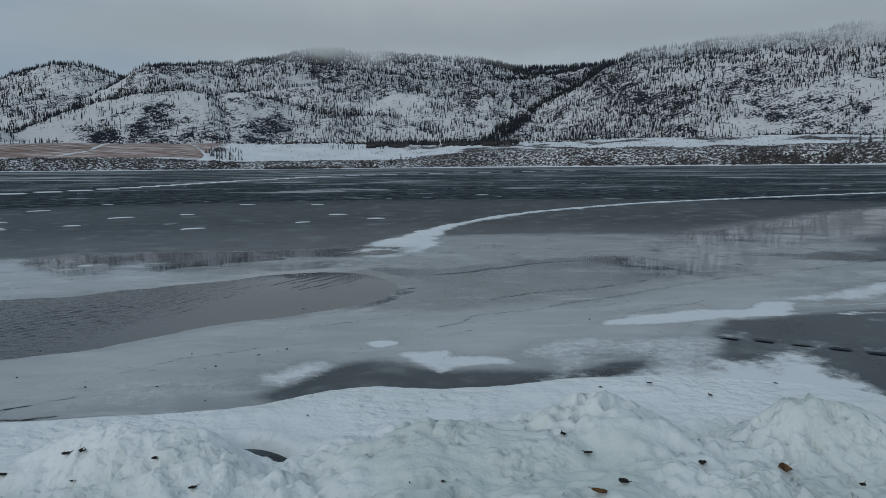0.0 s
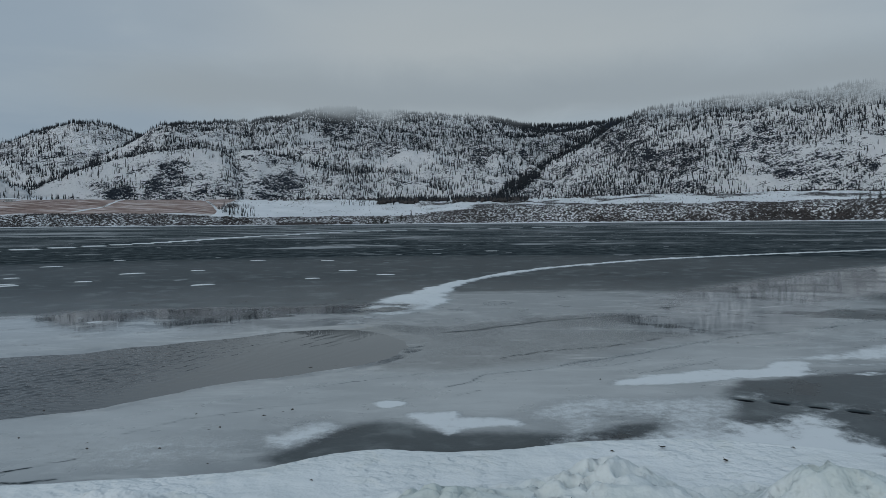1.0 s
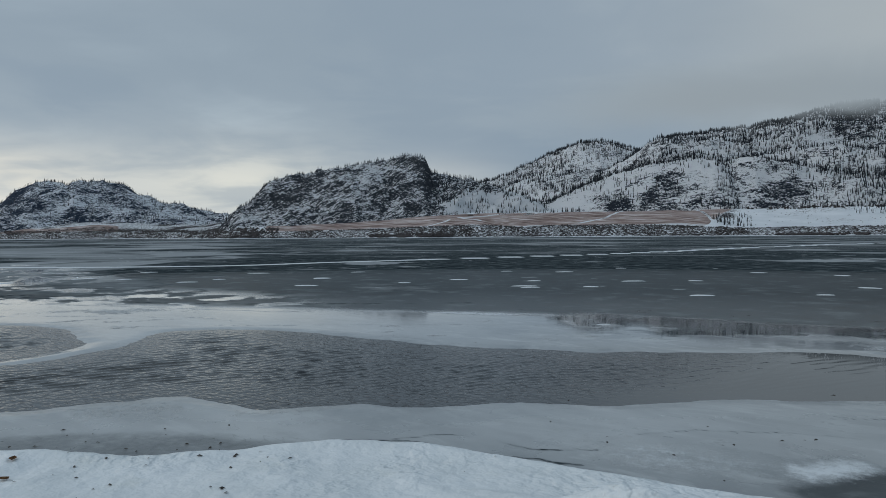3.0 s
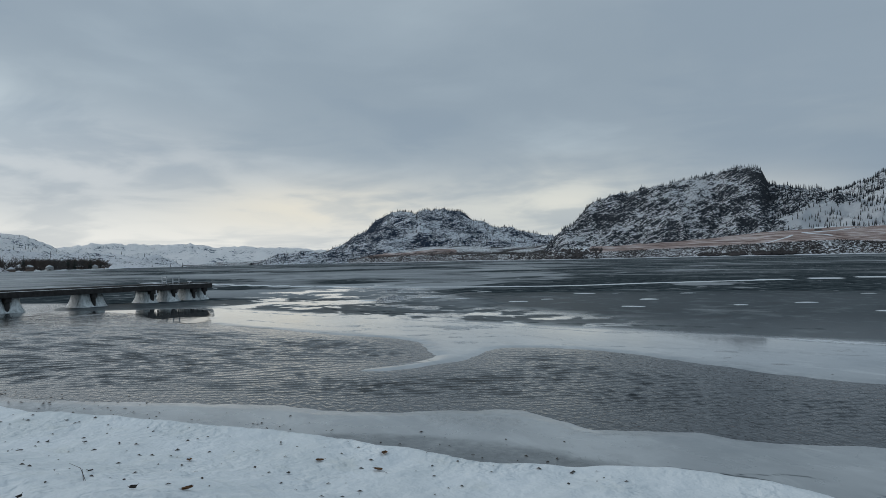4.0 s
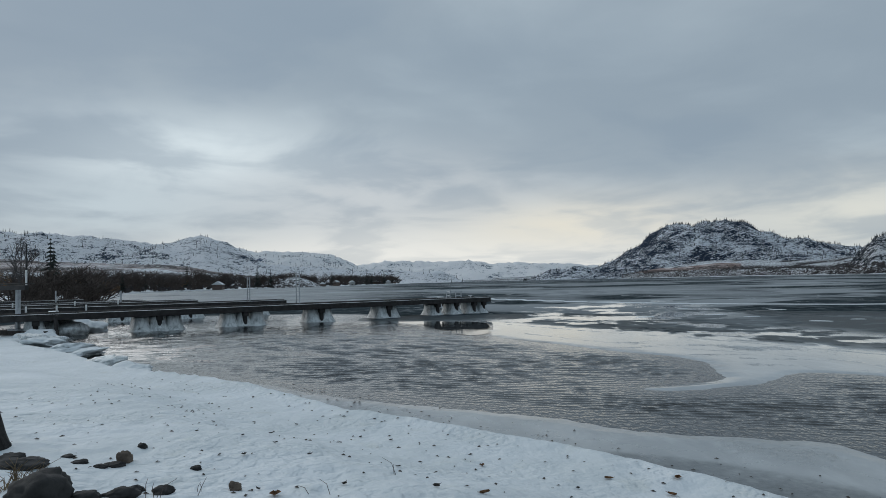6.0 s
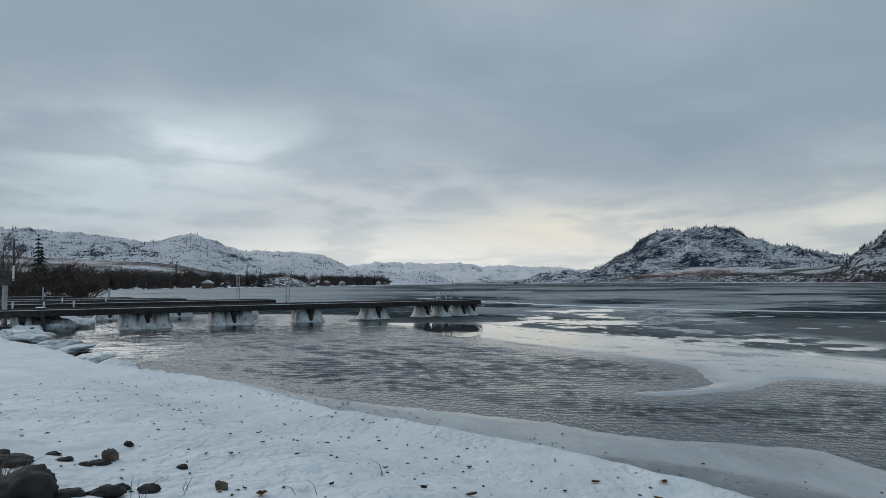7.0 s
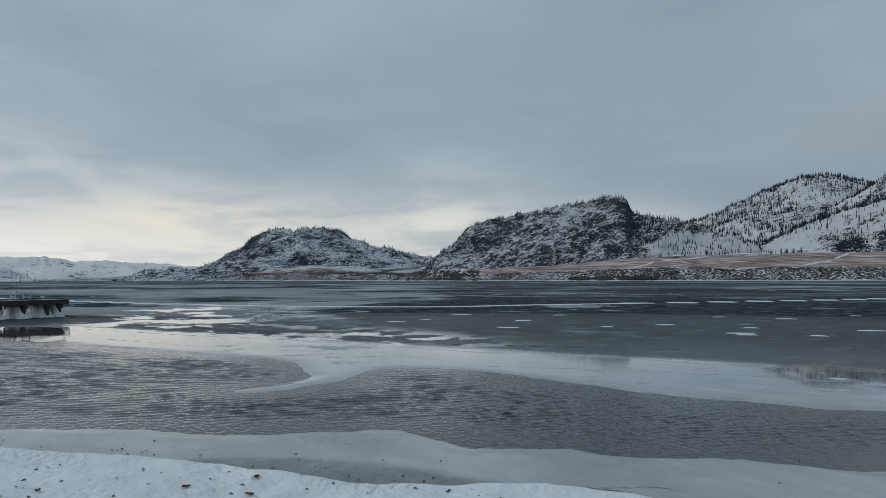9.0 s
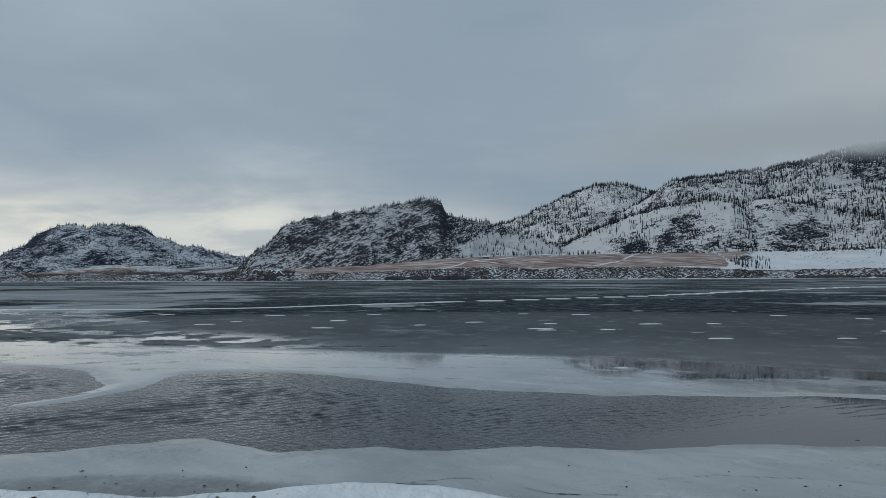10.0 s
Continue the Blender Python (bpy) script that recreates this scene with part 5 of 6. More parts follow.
def build_dock(start, end, width, deck_z, piers, label, seed, posts=(), ladders=()):
    """A fixed dock with its deck, edge beams and iced piers. piers: (metres along, length of the ice)."""
    a, b = Vector((*start, 0)), Vector((*end, 0))
    length = (b - a).length
    turn = math.degrees(math.atan2(b.y - a.y, b.x - a.x))
    dock = tagged(new("dock"), label, "dock", "docks in the harbour")
    dock.matrix_world = pose(a.x, a.y, 0, 0, 0, turn)
    part("deck", box((length, width - 0.16, 0.07), pose(length / 2, 0, deck_z - 0.065)), WOOD, dock)
    # snow lies on the deck in a thin uneven sheet
    bm = bmesh.new()
    n = max(8, int(length / 0.8))
    rows = []
    for i in range(n + 1):
        x = length * i / n
        w = (width - 0.25) / 2
        h = 0.02 + 0.035 * (0.5 + 0.5 * noise.noise(Vector((x * 0.6, seed, 0))))
        rows.append([bm.verts.new((x, y, deck_z - 0.03 + k * h)) for y, k in ((-w, 0), (-w * 0.85, 1), (w * 0.85, 1), (w, 0))])
    for p, q in zip(rows, rows[1:]):
        for k in range(3):
            bm.faces.new((p[k], q[k], q[k + 1], p[k + 1]))
    part("snow_cover", bm, SNOW, dock, "thin crust of snow")
    for side in (-1, 1):
        part("edge_beam", box((length, 0.10, 0.34), pose(length / 2, side * (width / 2 - 0.05), deck_z - 0.17), 0.012), DARK_WOOD, dock)
        part("rail_kerb", box((length * 0.985, 0.10, 0.06), pose(length / 2, side * (width / 2 - 0.12), deck_z + 0.05), 0.01), WOOD, dock)
    part("end_beam", box((0.10, width - 0.2, 0.34), pose(length - 0.05, 0, deck_z - 0.17), 0.012), DARK_WOOD, dock)
    for i, (at, ice) in enumerate(piers):
        pier = part("pier", box((0.34, width * 0.94, 0.26), pose(at, 0, deck_z - 0.47), 0.02), DARK_WOOD, dock)
        for side in (-1, 1):
            bm = bmesh.new()
            rod(bm, (at, side * width * 0.36, -0.6), (at, side * width * 0.36, deck_z - 0.34), 0.15, 0.14, 10)
            part("pile", bm, DARK_WOOD, pier)
        k = max(1, round(ice / 1.05))
        for j in range(k):
            x = at + (j - (k - 1) / 2) * ice / (k + 0.25)
            bm = skirt_bm(ice / k * (1.22 if k > 1 else 1.0), width * 0.98, deck_z - 0.31 - 0.03 * ((j * 7 + i * 3) % 4), seed + i * 5.1 + j * 2.3)
            bmesh.ops.translate(bm, verts=bm.verts, vec=(x, 0.1 * ((j + i) % 2) - 0.05, 0))
            smooth_faces(part("ice_skirt", bm, SKIRT, pier, "milky fluted ice"))
    for at, side in posts:
        bm = bmesh.new()
        rod(bm, (at, side * (width / 2 + 0.06), deck_z - 0.35), (at, side * (width / 2 + 0.06), deck_z + 0.42), 0.05, 0.05, 8)
        part("mooring_post", bm, WHITE_PIPE, dock, "white plastic mooring post")
    return dock


def build_ladder(x, y, z, high, wide, turn, label):
    """A swim ladder that stands over the dock's edge: two rails and rungs."""
    lad = tagged(new("swim_ladder"), label, "ladder", "ladders on the docks")
    lad.matrix_world = pose(x, y, z, 0, 0, turn)
    for side in (-1, 1):
        bm = bmesh.new()
        rod(bm, (side * wide / 2, 0, -0.04), (side * wide / 2, 0, high), 0.042, 0.042, 8)
        part("rail", bm, STEEL, lad)
    k = max(2, int(high / 0.42))
    for i in range(k):
        bm = bmesh.new()
        rod(bm, (-wide / 2, 0, high * (i + 0.7) / k), (wide / 2, 0, high * (i + 0.7) / k), 0.034, 0.034, 6)
        part("rung", bm, STEEL, lad)
    return lad


DOCK_WAY = (-0.52, 0.854)
build_dock((-38.6, -22.6), (-56.3, 6.5), 2.0, 1.2, [(3.2, 1.4), (9.5, 3.0), (14.6, 2.9), (19.8, 2.0), (25.0, 2.0), (29.2, 1.2), (30.9, 1.3), (32.6, 1.2), (33.5, 0.9)],
           "long dark timber dock with ice-coated piers", 3.0, [(0.6, 1), (1.3, 1), (2.9, 1), (4.4, 1), (5.9, 1)])
build_dock((-51.5, -29.0), (-62.9, -10.2), 1.9, 1.2, [(4, 2.0), (9, 2.0), (14, 2.4), (19.5, 2.2)], "dark timber dock behind the long one", 13.0, [(2.0, 1), (6.0, 1), (9.0, 1)])
build_dock((-57.5, -43.0), (-71.5, -20.0), 1.9, 1.2, [(6, 2.0), (12, 2.0), (18, 2.0), (24, 2.0)], "timber dock with a light snow crust", 23.0)
build_dock((-64, -49), (-77.5, -27.0), 1.9, 1.2, [(6, 1.8), (13, 1.8), (20, 1.8)], "narrow timber dock beyond the others", 33.0)
build_dock((-80, -62), (-93.5, -40), 1.9, 1.2, [(6, 1.8), (13, 1.8), (20, 1.8)], "snow-dusted timber dock at the harbour's end", 43.0)
build_ladder(-49.4, -7.0, 1.2, 2.2, 0.55, 30, "tall galvanised ladder standing over a dock")
build_ladder(-60.6, -12.6, 1.2, 2.0, 0.6, 30, "galvanised ladder on the second dock")
build_ladder(-54.0, 3.6, 1.2, 0.62, 0.5, 30, "low chrome grab rails at the dock's end")
build_ladder(-54.4, 4.4, 1.2, 0.58, 0.5, 120, "low chrome grab rails beside the dock ladder")
build_ladder(-67.6, -25.6, 1.2, 1.1, 0.5, 30, "short galvanised ladder on a far dock")
build_ladder(-72.8, -33.8, 1.2, 1.2, 0.5, 30, "short galvanised ladder on a farther dock")


def build_cleat(x, y, z):
    bm = bmesh.new()
    rod(bm, (0, 0, -0.02), (0, 0, 0.16), 0.05, 0.04, 8)
    rod(bm, (-0.18, 0, 0.17), (0.18, 0, 0.17), 0.035, 0.035, 8)
    c = part("mooring_cleat", bm, STEEL)
    c.matrix_world = pose(x, y, z, 0, 0, 40)
    tagged(c, "small steel mooring cleat on the dock end", "cleat")


build_cleat(-55.3, 5.4, 1.2)


def build_boat_lift():
    """The steel stand of a boat lift at the dock's root."""
    lift = tagged(new("boat_lift"), "dark steel boat lift stand beside the dock root", "boat lift")
    lift.matrix_world = pose(-38.9, -19.9, 0, 0, 0, 63)
    part("cross_beam", box((5.2, 0.22, 0.24), pose(-2.1, 0, 2.66), 0.015), DARK_WOOD, lift)
    part("tread_plate", box((5.2, 0.5, 0.06), pose(-2.1, 0.2, 2.86), 0.01), WOOD, lift)
    bm = bmesh.new()
    rod(bm, (0.45, 0, 2.7), (0.45, 0, 4.95), 0.045, 0.04, 8)
    part("mast", bm, DARK_WOOD, lift, "black mast")
    bm = bmesh.new()
    rod(bm, (0.45, 0, 2.78), (0.45, 0, 3.56), 0.05, 0.05, 8)
    part("mast_sleeve", bm, WHITE_PIPE, lift, "white plastic sleeve")
    part("column", box((0.20, 0.20, 2.3), pose(-1.0, 0.6, 1.5), 0.02), STEEL, lift)
    part("base_plate", box((0.7, 0.7, 0.12), pose(-1.0, 0.6, 0.42), 0.02), STEEL, lift)
    for y in (-0.2, 0.45):
        part("skid", box((5.6, 0.2, 0.26), pose(-1.2, y + 0.5, 0.25), 0.02), WOOD, lift)
    bm = bmesh.new()
    rod(bm, (1.5, 0.9, -0.3), (1.5, 0.9, 1.15), 0.10, 0.09, 8)
    part("corner_post", bm, DARK_WOOD, lift)


build_boat_lift()

# ice blocks pushed up on the shore beside the dock
for i, (x, y, size, flat) in enumerate(((-41.2, -18.9, 0.95, 0.75), (-43.6, -18.6, 0.9, 0.65), (-38.4, -18.7, 0.8, 0.45), (-42.4, -20.0, 1.0, 0.8), (-36.3, -17.4, 0.75, 0.4), (-33.4, -15.9, 0.8, 0.3), (-30.2, -13.7, 0.9, 0.26),
                                         (-27.6, -12.1, 0.7, 0.25), (-24.6, -10.3, 0.6, 0.22), (-22.6, -8.4, 0.5, 0.2), (-45.2, -20.2, 0.8, 0.7))):
    ob = smooth_faces(part("ice_block", stone_bm(size * 1.25, i + 3, 0.55, 4, flat * 0.85), SNOW if i % 4 else SKIRT))
    ob.matrix_world = pose(x, y, max(0.05, on_ground(x, y)) - size * flat * 0.05, 8, 5, i * 47)
    tagged(ob, "rounded snow-capped ice block at the water's edge", "ice block", "ice blocks along the shore")

# ---------------------------------------------------------------- stones, stump and litter on the near shore
for i, (x, y, size, flat, mat, label) in enumerate((
    (-7.7, -4.02, 0.21, 0.35, ROCK, "flat dark wet stone half buried in snow"), (-8.0, -4.25, 0.13, 0.35, ROCK, "flat grey stone near the stump"), (-6.62, -3.3, 0.25, 0.7, ROCK, "large black boulder in the snow"),
    (-8.26, -3.2, 0.085, 1.0, BROWN_ROCK, "pointed brown stone with a snow cap"), (-8.12, -3.24, 0.10, 0.3, ROCK, "low dark stone at the foot of another"), (-6.8, -2.7, 0.14, 0.5, ROCK, "dark angular stone poking through snow"),
    (-7.1, -2.68, 0.09, 0.5, ROCK, "black stone partly under snow"), (-7.05, -2.4, 0.10, 0.55, ROCK, "small black stone in the snow"), (-7.13, -1.78, 0.055, 1.0, BROWN_ROCK, "small upright brown stone"),
    (-7.98, -3.34, 0.07, 0.35, ROCK, "low dark stone on the slope"), (-9.12, -3.31, 0.055, 0.7, ROCK, "small dark pebble on snow"), (-7.95, -2.36, 0.05, 0.7, ROCK, "small dark pebble beside a leaf"),
    (-8.14, -3.62, 0.09, 0.3, ROCK, "flat dark stone among leaves"), (-8.5, -3.9, 0.07, 0.3, ROCK, "flat dark stone near dead grass"), (-6.7, -2.95, 0.12, 0.45, ROCK, "wet black stone beside the boulder"),
)):
    ob = smooth_faces(part("stone", stone_bm(size, i + 21, 0.42, 4, flat), mat))
    ob.matrix_world = pose(x, y, on_ground(x, y) + size * flat * 0.25, 0, 0, i * 61)
    tagged(ob, label, "stone", "stones on the snowy bank")


def build_stump():
    bm = bmesh.new()
    rows = []
    for j in range(9):
        t = j / 8
        row = []
        for i in range(18):
            a = i * 2 * math.pi / 18
            r = (0.30 - 0.09 * t + 0.10 * (1 - t) ** 4) * (1 + 0.22 * noise.noise(Vector((math.cos(a) * 2.2, math.sin(a) * 2.2, t * 2.5))))
            row.append(bm.verts.new((math.cos(a) * r + 0.06 * t, math.sin(a) * r - 0.10 * t, t * (0.86 + 0.08 * noise.noise(Vector((a, 3, 0)))))))
        rows.append(row)
    for p, q in zip(rows, rows[1:]):
        for i in range(18):
            bm.faces.new((p[i], p[(i + 1) % 18], q[(i + 1) % 18], q[i]))
    bm.faces.new(rows[-1])
    stump = part("tree_stump", bm, CHAR)
    stump.matrix_world = pose(-8.85, -5.05, on_ground(-8.85, -5.05) - 0.08, 0, 0, 0)
    tagged(stump, "charred black tree stump standing in snow", "tree stump")
    bm = bmesh.new()
    add_box(bm, (0.10, 0.05, 0.62), pose(0.20, -0.18, 0.36, 4, -6, -38), 0.015)
    part("split_face", bm, CUT_WOOD, stump, "bare yellow split wood")


build_stump()


def build_tuft(x, y, seed, count, high, mat):
    rnd = random.Random(seed)
    bm = bmesh.new()
    for _ in range(count):
        a, lean = rnd.uniform(0, 6.28), rnd.uniform(0.2, 1.0)
        h = high * rnd.uniform(0.4, 1.0)
        p0 = Vector((rnd.uniform(-0.12, 0.12), rnd.uniform(-0.12, 0.12), -0.02))
        p1 = p0 + Vector((math.cos(a) * lean * h * 0.4, math.sin(a) * lean * h * 0.4, h * 0.6))
        p2 = p1 + Vector((math.cos(a + 0.5) * lean * h * 0.6, math.sin(a + 0.5) * lean * h * 0.6, h * 0.25))
        rod(bm, p0, p1, 0.004, 0.003, 3)
        rod(bm, p1, p2, 0.003, 0.0015, 3)
    ob = part("grass_tuft", bm, mat)
    ob.matrix_world = pose(x, y, on_ground(x, y))
    tagged(ob, "dead brown grass and twigs sticking out of snow", "grass", "dead grass on the bank")


for i, (x, y, n, h) in enumerate(((-6.95, -3.62, 46, 0.30), (-7.15, -3.5, 24, 0.22), (-6.8, -3.8, 20, 0.2), (-6.55, -2.35, 4, 0.30), (-6.95, -2.0, 3, 0.2), (-7.9, -0.35, 2, 0.25), (-6.9, -0.95, 2, 0.22))):
    build_tuft(x, y, i, n, h, STRAW if i < 3 else BARK)


def leaf_bm(size, seed):
    """A curled dead leaf."""
    rnd = random.Random(seed)
    bm = bmesh.new()
    rows = []
    for j in range(7):
        t = j / 6
        w = size * 0.42 * math.sin(math.pi * min(1, 0.08 + t * 0.92)) ** 0.8 * rnd.uniform(0.8, 1.15)
        c = size * (t - 0.5)
        up = size * 0.30 * (t - 0.4) ** 2
        rows.append([bm.verts.new((c, s * w, up + abs(s) * size * 0.16 + 0.004)) for s in (-1, -0.5, 0, 0.5, 1)])
    for p, q in zip(rows, rows[1:]):
        for k in range(4):
            bm.faces.new((p[k], q[k], q[k + 1], p[k + 1]))
    bmesh.ops.solidify(bm, geom=bm.faces[:], thickness=0.003)
    rod(bm, (size * 0.45, 0, 0.02), (size * 0.75, 0, 0.03), 0.003, 0.002, 4)
    return bm


LEAVES = [(-9.55, 0.8), (-8.7, 2.2), (-8.48, 2.95), (-8.02, 2.7), (-7.08, 0.54), (-6.86, -1.37), (2.34, 4.69), (0.9, 3.95), (-7.12, -1.57), (-8.55, -0.27), (-8.33, 1.74), (-7.35, 0.1), (-7.19, -0.78), (-12.7, -2.0), (-12.85, -0.68),
          (-9.58, -2.23), (-10.8, -2.1), (-11.54, -0.86), (-10.92, -1.12), (-11.04, -0.38), (-8.46, -1.98), (-8.69, -1.29), (-9.85, -2.88), (-11.76, -3.15), (-9.22, -1.76), (-2.82, 5.09), (-2.7, 5.09), (-3.3, 5.07), (-2.7, 4.95), (-2.12, 4.99), (-1.77, 4.76),
          (0.88, 5.08), (1.03, 4.9), (1.74, 4.6), (1.09, 4.14), (2.83, 4.6), (2.72, 7.05), (2.2, 7.4), (-7.15, 0.09)]
for i, (x, y) in enumerate(LEAVES):
    brown = i < 8
    ob = part("fallen_leaf", leaf_bm((0.105 if brown else 0.06) * (0.85 + 0.05 * (i % 7)), i), LEAF if brown else DARK_LEAF)
    ob.matrix_world = pose(x, y, on_ground(x, y) + 0.006, 4, 3, i * 73)
    tagged(ob, "curled brown dead leaf lying on snow" if brown else "small dark wet leaf lying on snow", "leaf", "dead leaves on the snow")


def build_litter():
    """Specks of leaf and twig strewn over snow and ice, too many to tell apart."""
    rnd = np.random.default_rng(5)
    pts = []
    while len(pts) < 430:
        x, y = rnd.uniform(-24, 5), rnd.uniform(-7, 8)
        d = within(np.array([x]), np.array([y]), SHORE_NEAR)[0]
        thick = 1.0 if x < -6 else 0.05
        if d > 0.05 and rnd.random() < thick and math.hypot(x, y) > 3.0:
            pts.append((x, y, on_ground(x, y)))
    ice = [(-4.1, 7.9), (-4.0, 7.7), (-2.8, 8.5), (-2.9, 8.4), (-3.3, 9.1), (-2.4, 9.0), (-2.2, 9.2), (-2.1, 9.3), (-1.1, 9.3), (-2.4, 12.0), (-2.0, 12.2), (-3.2, 7.7), (-2.5, 7.2), (-5.0, 8.1), (2.3, 11.0), (5.7, 14.2),
           (2.8, 7.4), (2.3, 7.8), (-8.2, 5.4), (-7.8, 6.1), (-6.8, 5.9), (-5.4, 9.3), (-9.9, 13.1)]
    pts += [(x, y, 0.05) for x, y in ice]
    for _ in range(120):
        t = rnd.uniform(0, 1)
        x, y = -18 + 11 * t + rnd.normal(0, 0.5), -3.0 + 8.2 * t + rnd.normal(0, 0.35)
        if within(np.array([x]), np.array([y]), SHORE_NEAR)[0] < -0.1:
            pts.append((x, y, 0.02))
    verts, faces = [], []
    for x, y, z in pts:
        a, s = rnd.uniform(0, 6.28), rnd.uniform(0.008, 0.024) * (1.0 + 0.03 * math.hypot(x, y))
        k = len(verts)
        for u, v, w in ((-1, 0, 0.004), (0, -0.5, 0.008), (1, 0, 0.006), (0, 0.5, 0.012), (0, 0, s * 0.8)):
            verts.append((x + (math.cos(a) * u - math.sin(a) * v) * s * 1.3, y + (math.sin(a) * u + math.cos(a) * v) * s * 1.3, z + w))
        faces += [(k, k + 1, k + 4), (k + 1, k + 2, k + 4), (k + 2, k + 3, k + 4), (k + 3, k, k + 4)]
    ob = soup_mesh("leaf_litter", np.array(verts), np.array(faces), DARK_LEAF)
    tagged(ob, "dark specks of leaf litter strewn over snow", "litter", kind="stuff")


SHORE_NEAR = np.vstack([spline([(11, 3), (5.4, 6.4), (2.5, 7.95), (-0.9, 7.55), (-4.2, 6.6), (-7.3, 4.5), (-10.2, 2.4), (-15.1, -1.9), (-23, -9), (-29, -13.2)], 4), [(-29, -25), (11, -25)]])
build_litter()

# snow patches on the dark ice
PATCHES = [(-24.1, 42.6), (-23.3, 49.4), (-16.3, 36.0), (-13.7, 38.0), (-16.2, 31.0), (-18.4, 29.0), (-10.3, 29.0), (-8.3, 47.4), (-6.3, 32.0), (-3.2, 34.1), (-5.5, 37.2), (-13.2, 48.1), (3.4, 61.1), (-20.8, 33.3), (-36.8, 24.2),
           (-28.4, 23.7), (-32.7, 28.5), (-36.0, 34.7), (-25.8, 28.2), (-24.9, 31.9), (-19.1, 29.6), (-27.9, 41.2), (-40.7, 29.9), (-44.0, 15.2), (-44.3, 19.7), (-41.5, 20.8), (-36.1, 21.7), (-32.4, 28.3), (-53.9, 21.6), (-48.7, 26.3)]
for i, (x, y) in enumerate(PATCHES):
    rnd = random.Random(i)
    bm = bmesh.new()
    far_off = math.hypot(x, y)
    wide = (0.22 + 0.30 * rnd.random()) * (0.5 + far_off / 70)
    rings = []
    for k, (f, h) in enumerate(((1.0, 0.0), (0.82, 0.022), (0.4, 0.034))):
        row = []
        for j in range(22):
            a = j * 2 * math.pi / 22
            rr = wide * f * (1 + 0.35 * noise.noise(Vector((math.cos(a) * 1.6, math.sin(a) * 1.6, i * 3.7))))
            row.append(bm.verts.new((math.cos(a) * rr * 1.25, math.sin(a) * rr * 0.36, h)))
        rings.append(row)
    for p, q in zip(rings, rings[1:]):
        for j in range(22):
            bm.faces.new((p[j], p[(j + 1) % 22], q[(j + 1) % 22], q[j]))
    bm.faces.new(rings[-1])
    ob = smooth_faces(part("snow_patch", bm, SNOW))
    ob.matrix_world = pose(x, y, 0.017, 0, 0, math.degrees(math.atan2(y, x)) - 90 + rnd.uniform(-20, 20))
    tagged(ob, "thin white snow patch on dark lake ice", "snow patch", "snow patches on the ice")


# ---------------------------------------------------------------- trees and houses of the left shore
def bare_tree_bm(seed, high, stems, depth, spread_out, thick, fine=0.6):
    """A leafless tree or shrub: stems that fork into ever thinner twigs."""
    rnd = random.Random(seed)
    bm = bmesh.new()

    def grow(p, way, length, r, level):
        mid = p + way * length * 0.5 + Vector((rnd.uniform(-1, 1), rnd.uniform(-1, 1), 0)) * length * 0.05
        end = p + way * length
        if level < 2:
            rod(bm, p, mid, r, r * 0.85, 4)
            rod(bm, mid, end, r * 0.85, r * 0.65, 4)
        else:
            twig(bm, p, end, r, r * 0.6)
        if level >= depth:
            return
        for _ in range(rnd.choice((2, 3, 3))):
            bend = Vector((rnd.gauss(0, 1), rnd.gauss(0, 1), rnd.gauss(0.35, 0.5)))
            d = (way + bend * spread_out).normalized()
            grow(end if rnd.random() < 0.6 else mid, d, length * rnd.uniform(0.55, 0.82), r * fine, level + 1)

    for i in range(stems):
        a = rnd.uniform(0, 6.28)
        lean = 0.0 if stems == 1 else rnd.uniform(0.15, 0.7)
        way = Vector((math.cos(a) * lean, math.sin(a) * lean, 1)).normalized()
        grow(Vector((math.cos(a), math.sin(a), 0)) * (0.0 if stems == 1 else rnd.uniform(0, high * 0.12)), way, high * rnd.uniform(0.24, 0.34), thick, 0)
    return bm


def conifer_bm(seed, high, width):
    """A spruce or pine: drooping, uneven boughs in whorls round a trunk."""
    rnd = random.Random(seed)
    bm = bmesh.new()
    tiers = 13
    for j in range(tiers):
        t = (j + 0.4) / tiers
        z = high * (0.10 + 0.88 * t)
        reach = width * (1 - t) ** 0.8 * rnd.uniform(0.75, 1.2) + 0.12
        for i in range(9):
            if rnd.random() < 0.12:
                continue
            a = i * 0.698 + j * 0.37 + rnd.uniform(-0.25, 0.25)
            l = reach * rnd.uniform(0.6, 1.15)
            c, sn = math.cos(a), math.sin(a)
            tip = Vector((c * l, sn * l, z - l * 0.28))
            base = Vector((0, 0, z + high * 0.035))
            side = Vector((-sn, c, 0)) * l * 0.30
            mid = base.lerp(tip, 0.6) + Vector((0, 0, l * 0.08))
            v = [bm.verts.new(p) for p in (base, mid + side - Vector((0, 0, l * 0.16)), tip, mid - side - Vector((0, 0, l * 0.16)), mid)]
            for f in ((0, 1, 4), (1, 2, 4), (2, 3, 4), (3, 0, 4)):
                bm.faces.new([v[k] for k in f])
    return bm


def make_tree(kind, bm, mat, trunk=None):
    me = bpy.data.meshes.new(kind)
    bm.to_mesh(me)
    bm.free()
    me.materials.append(mat)
    return me


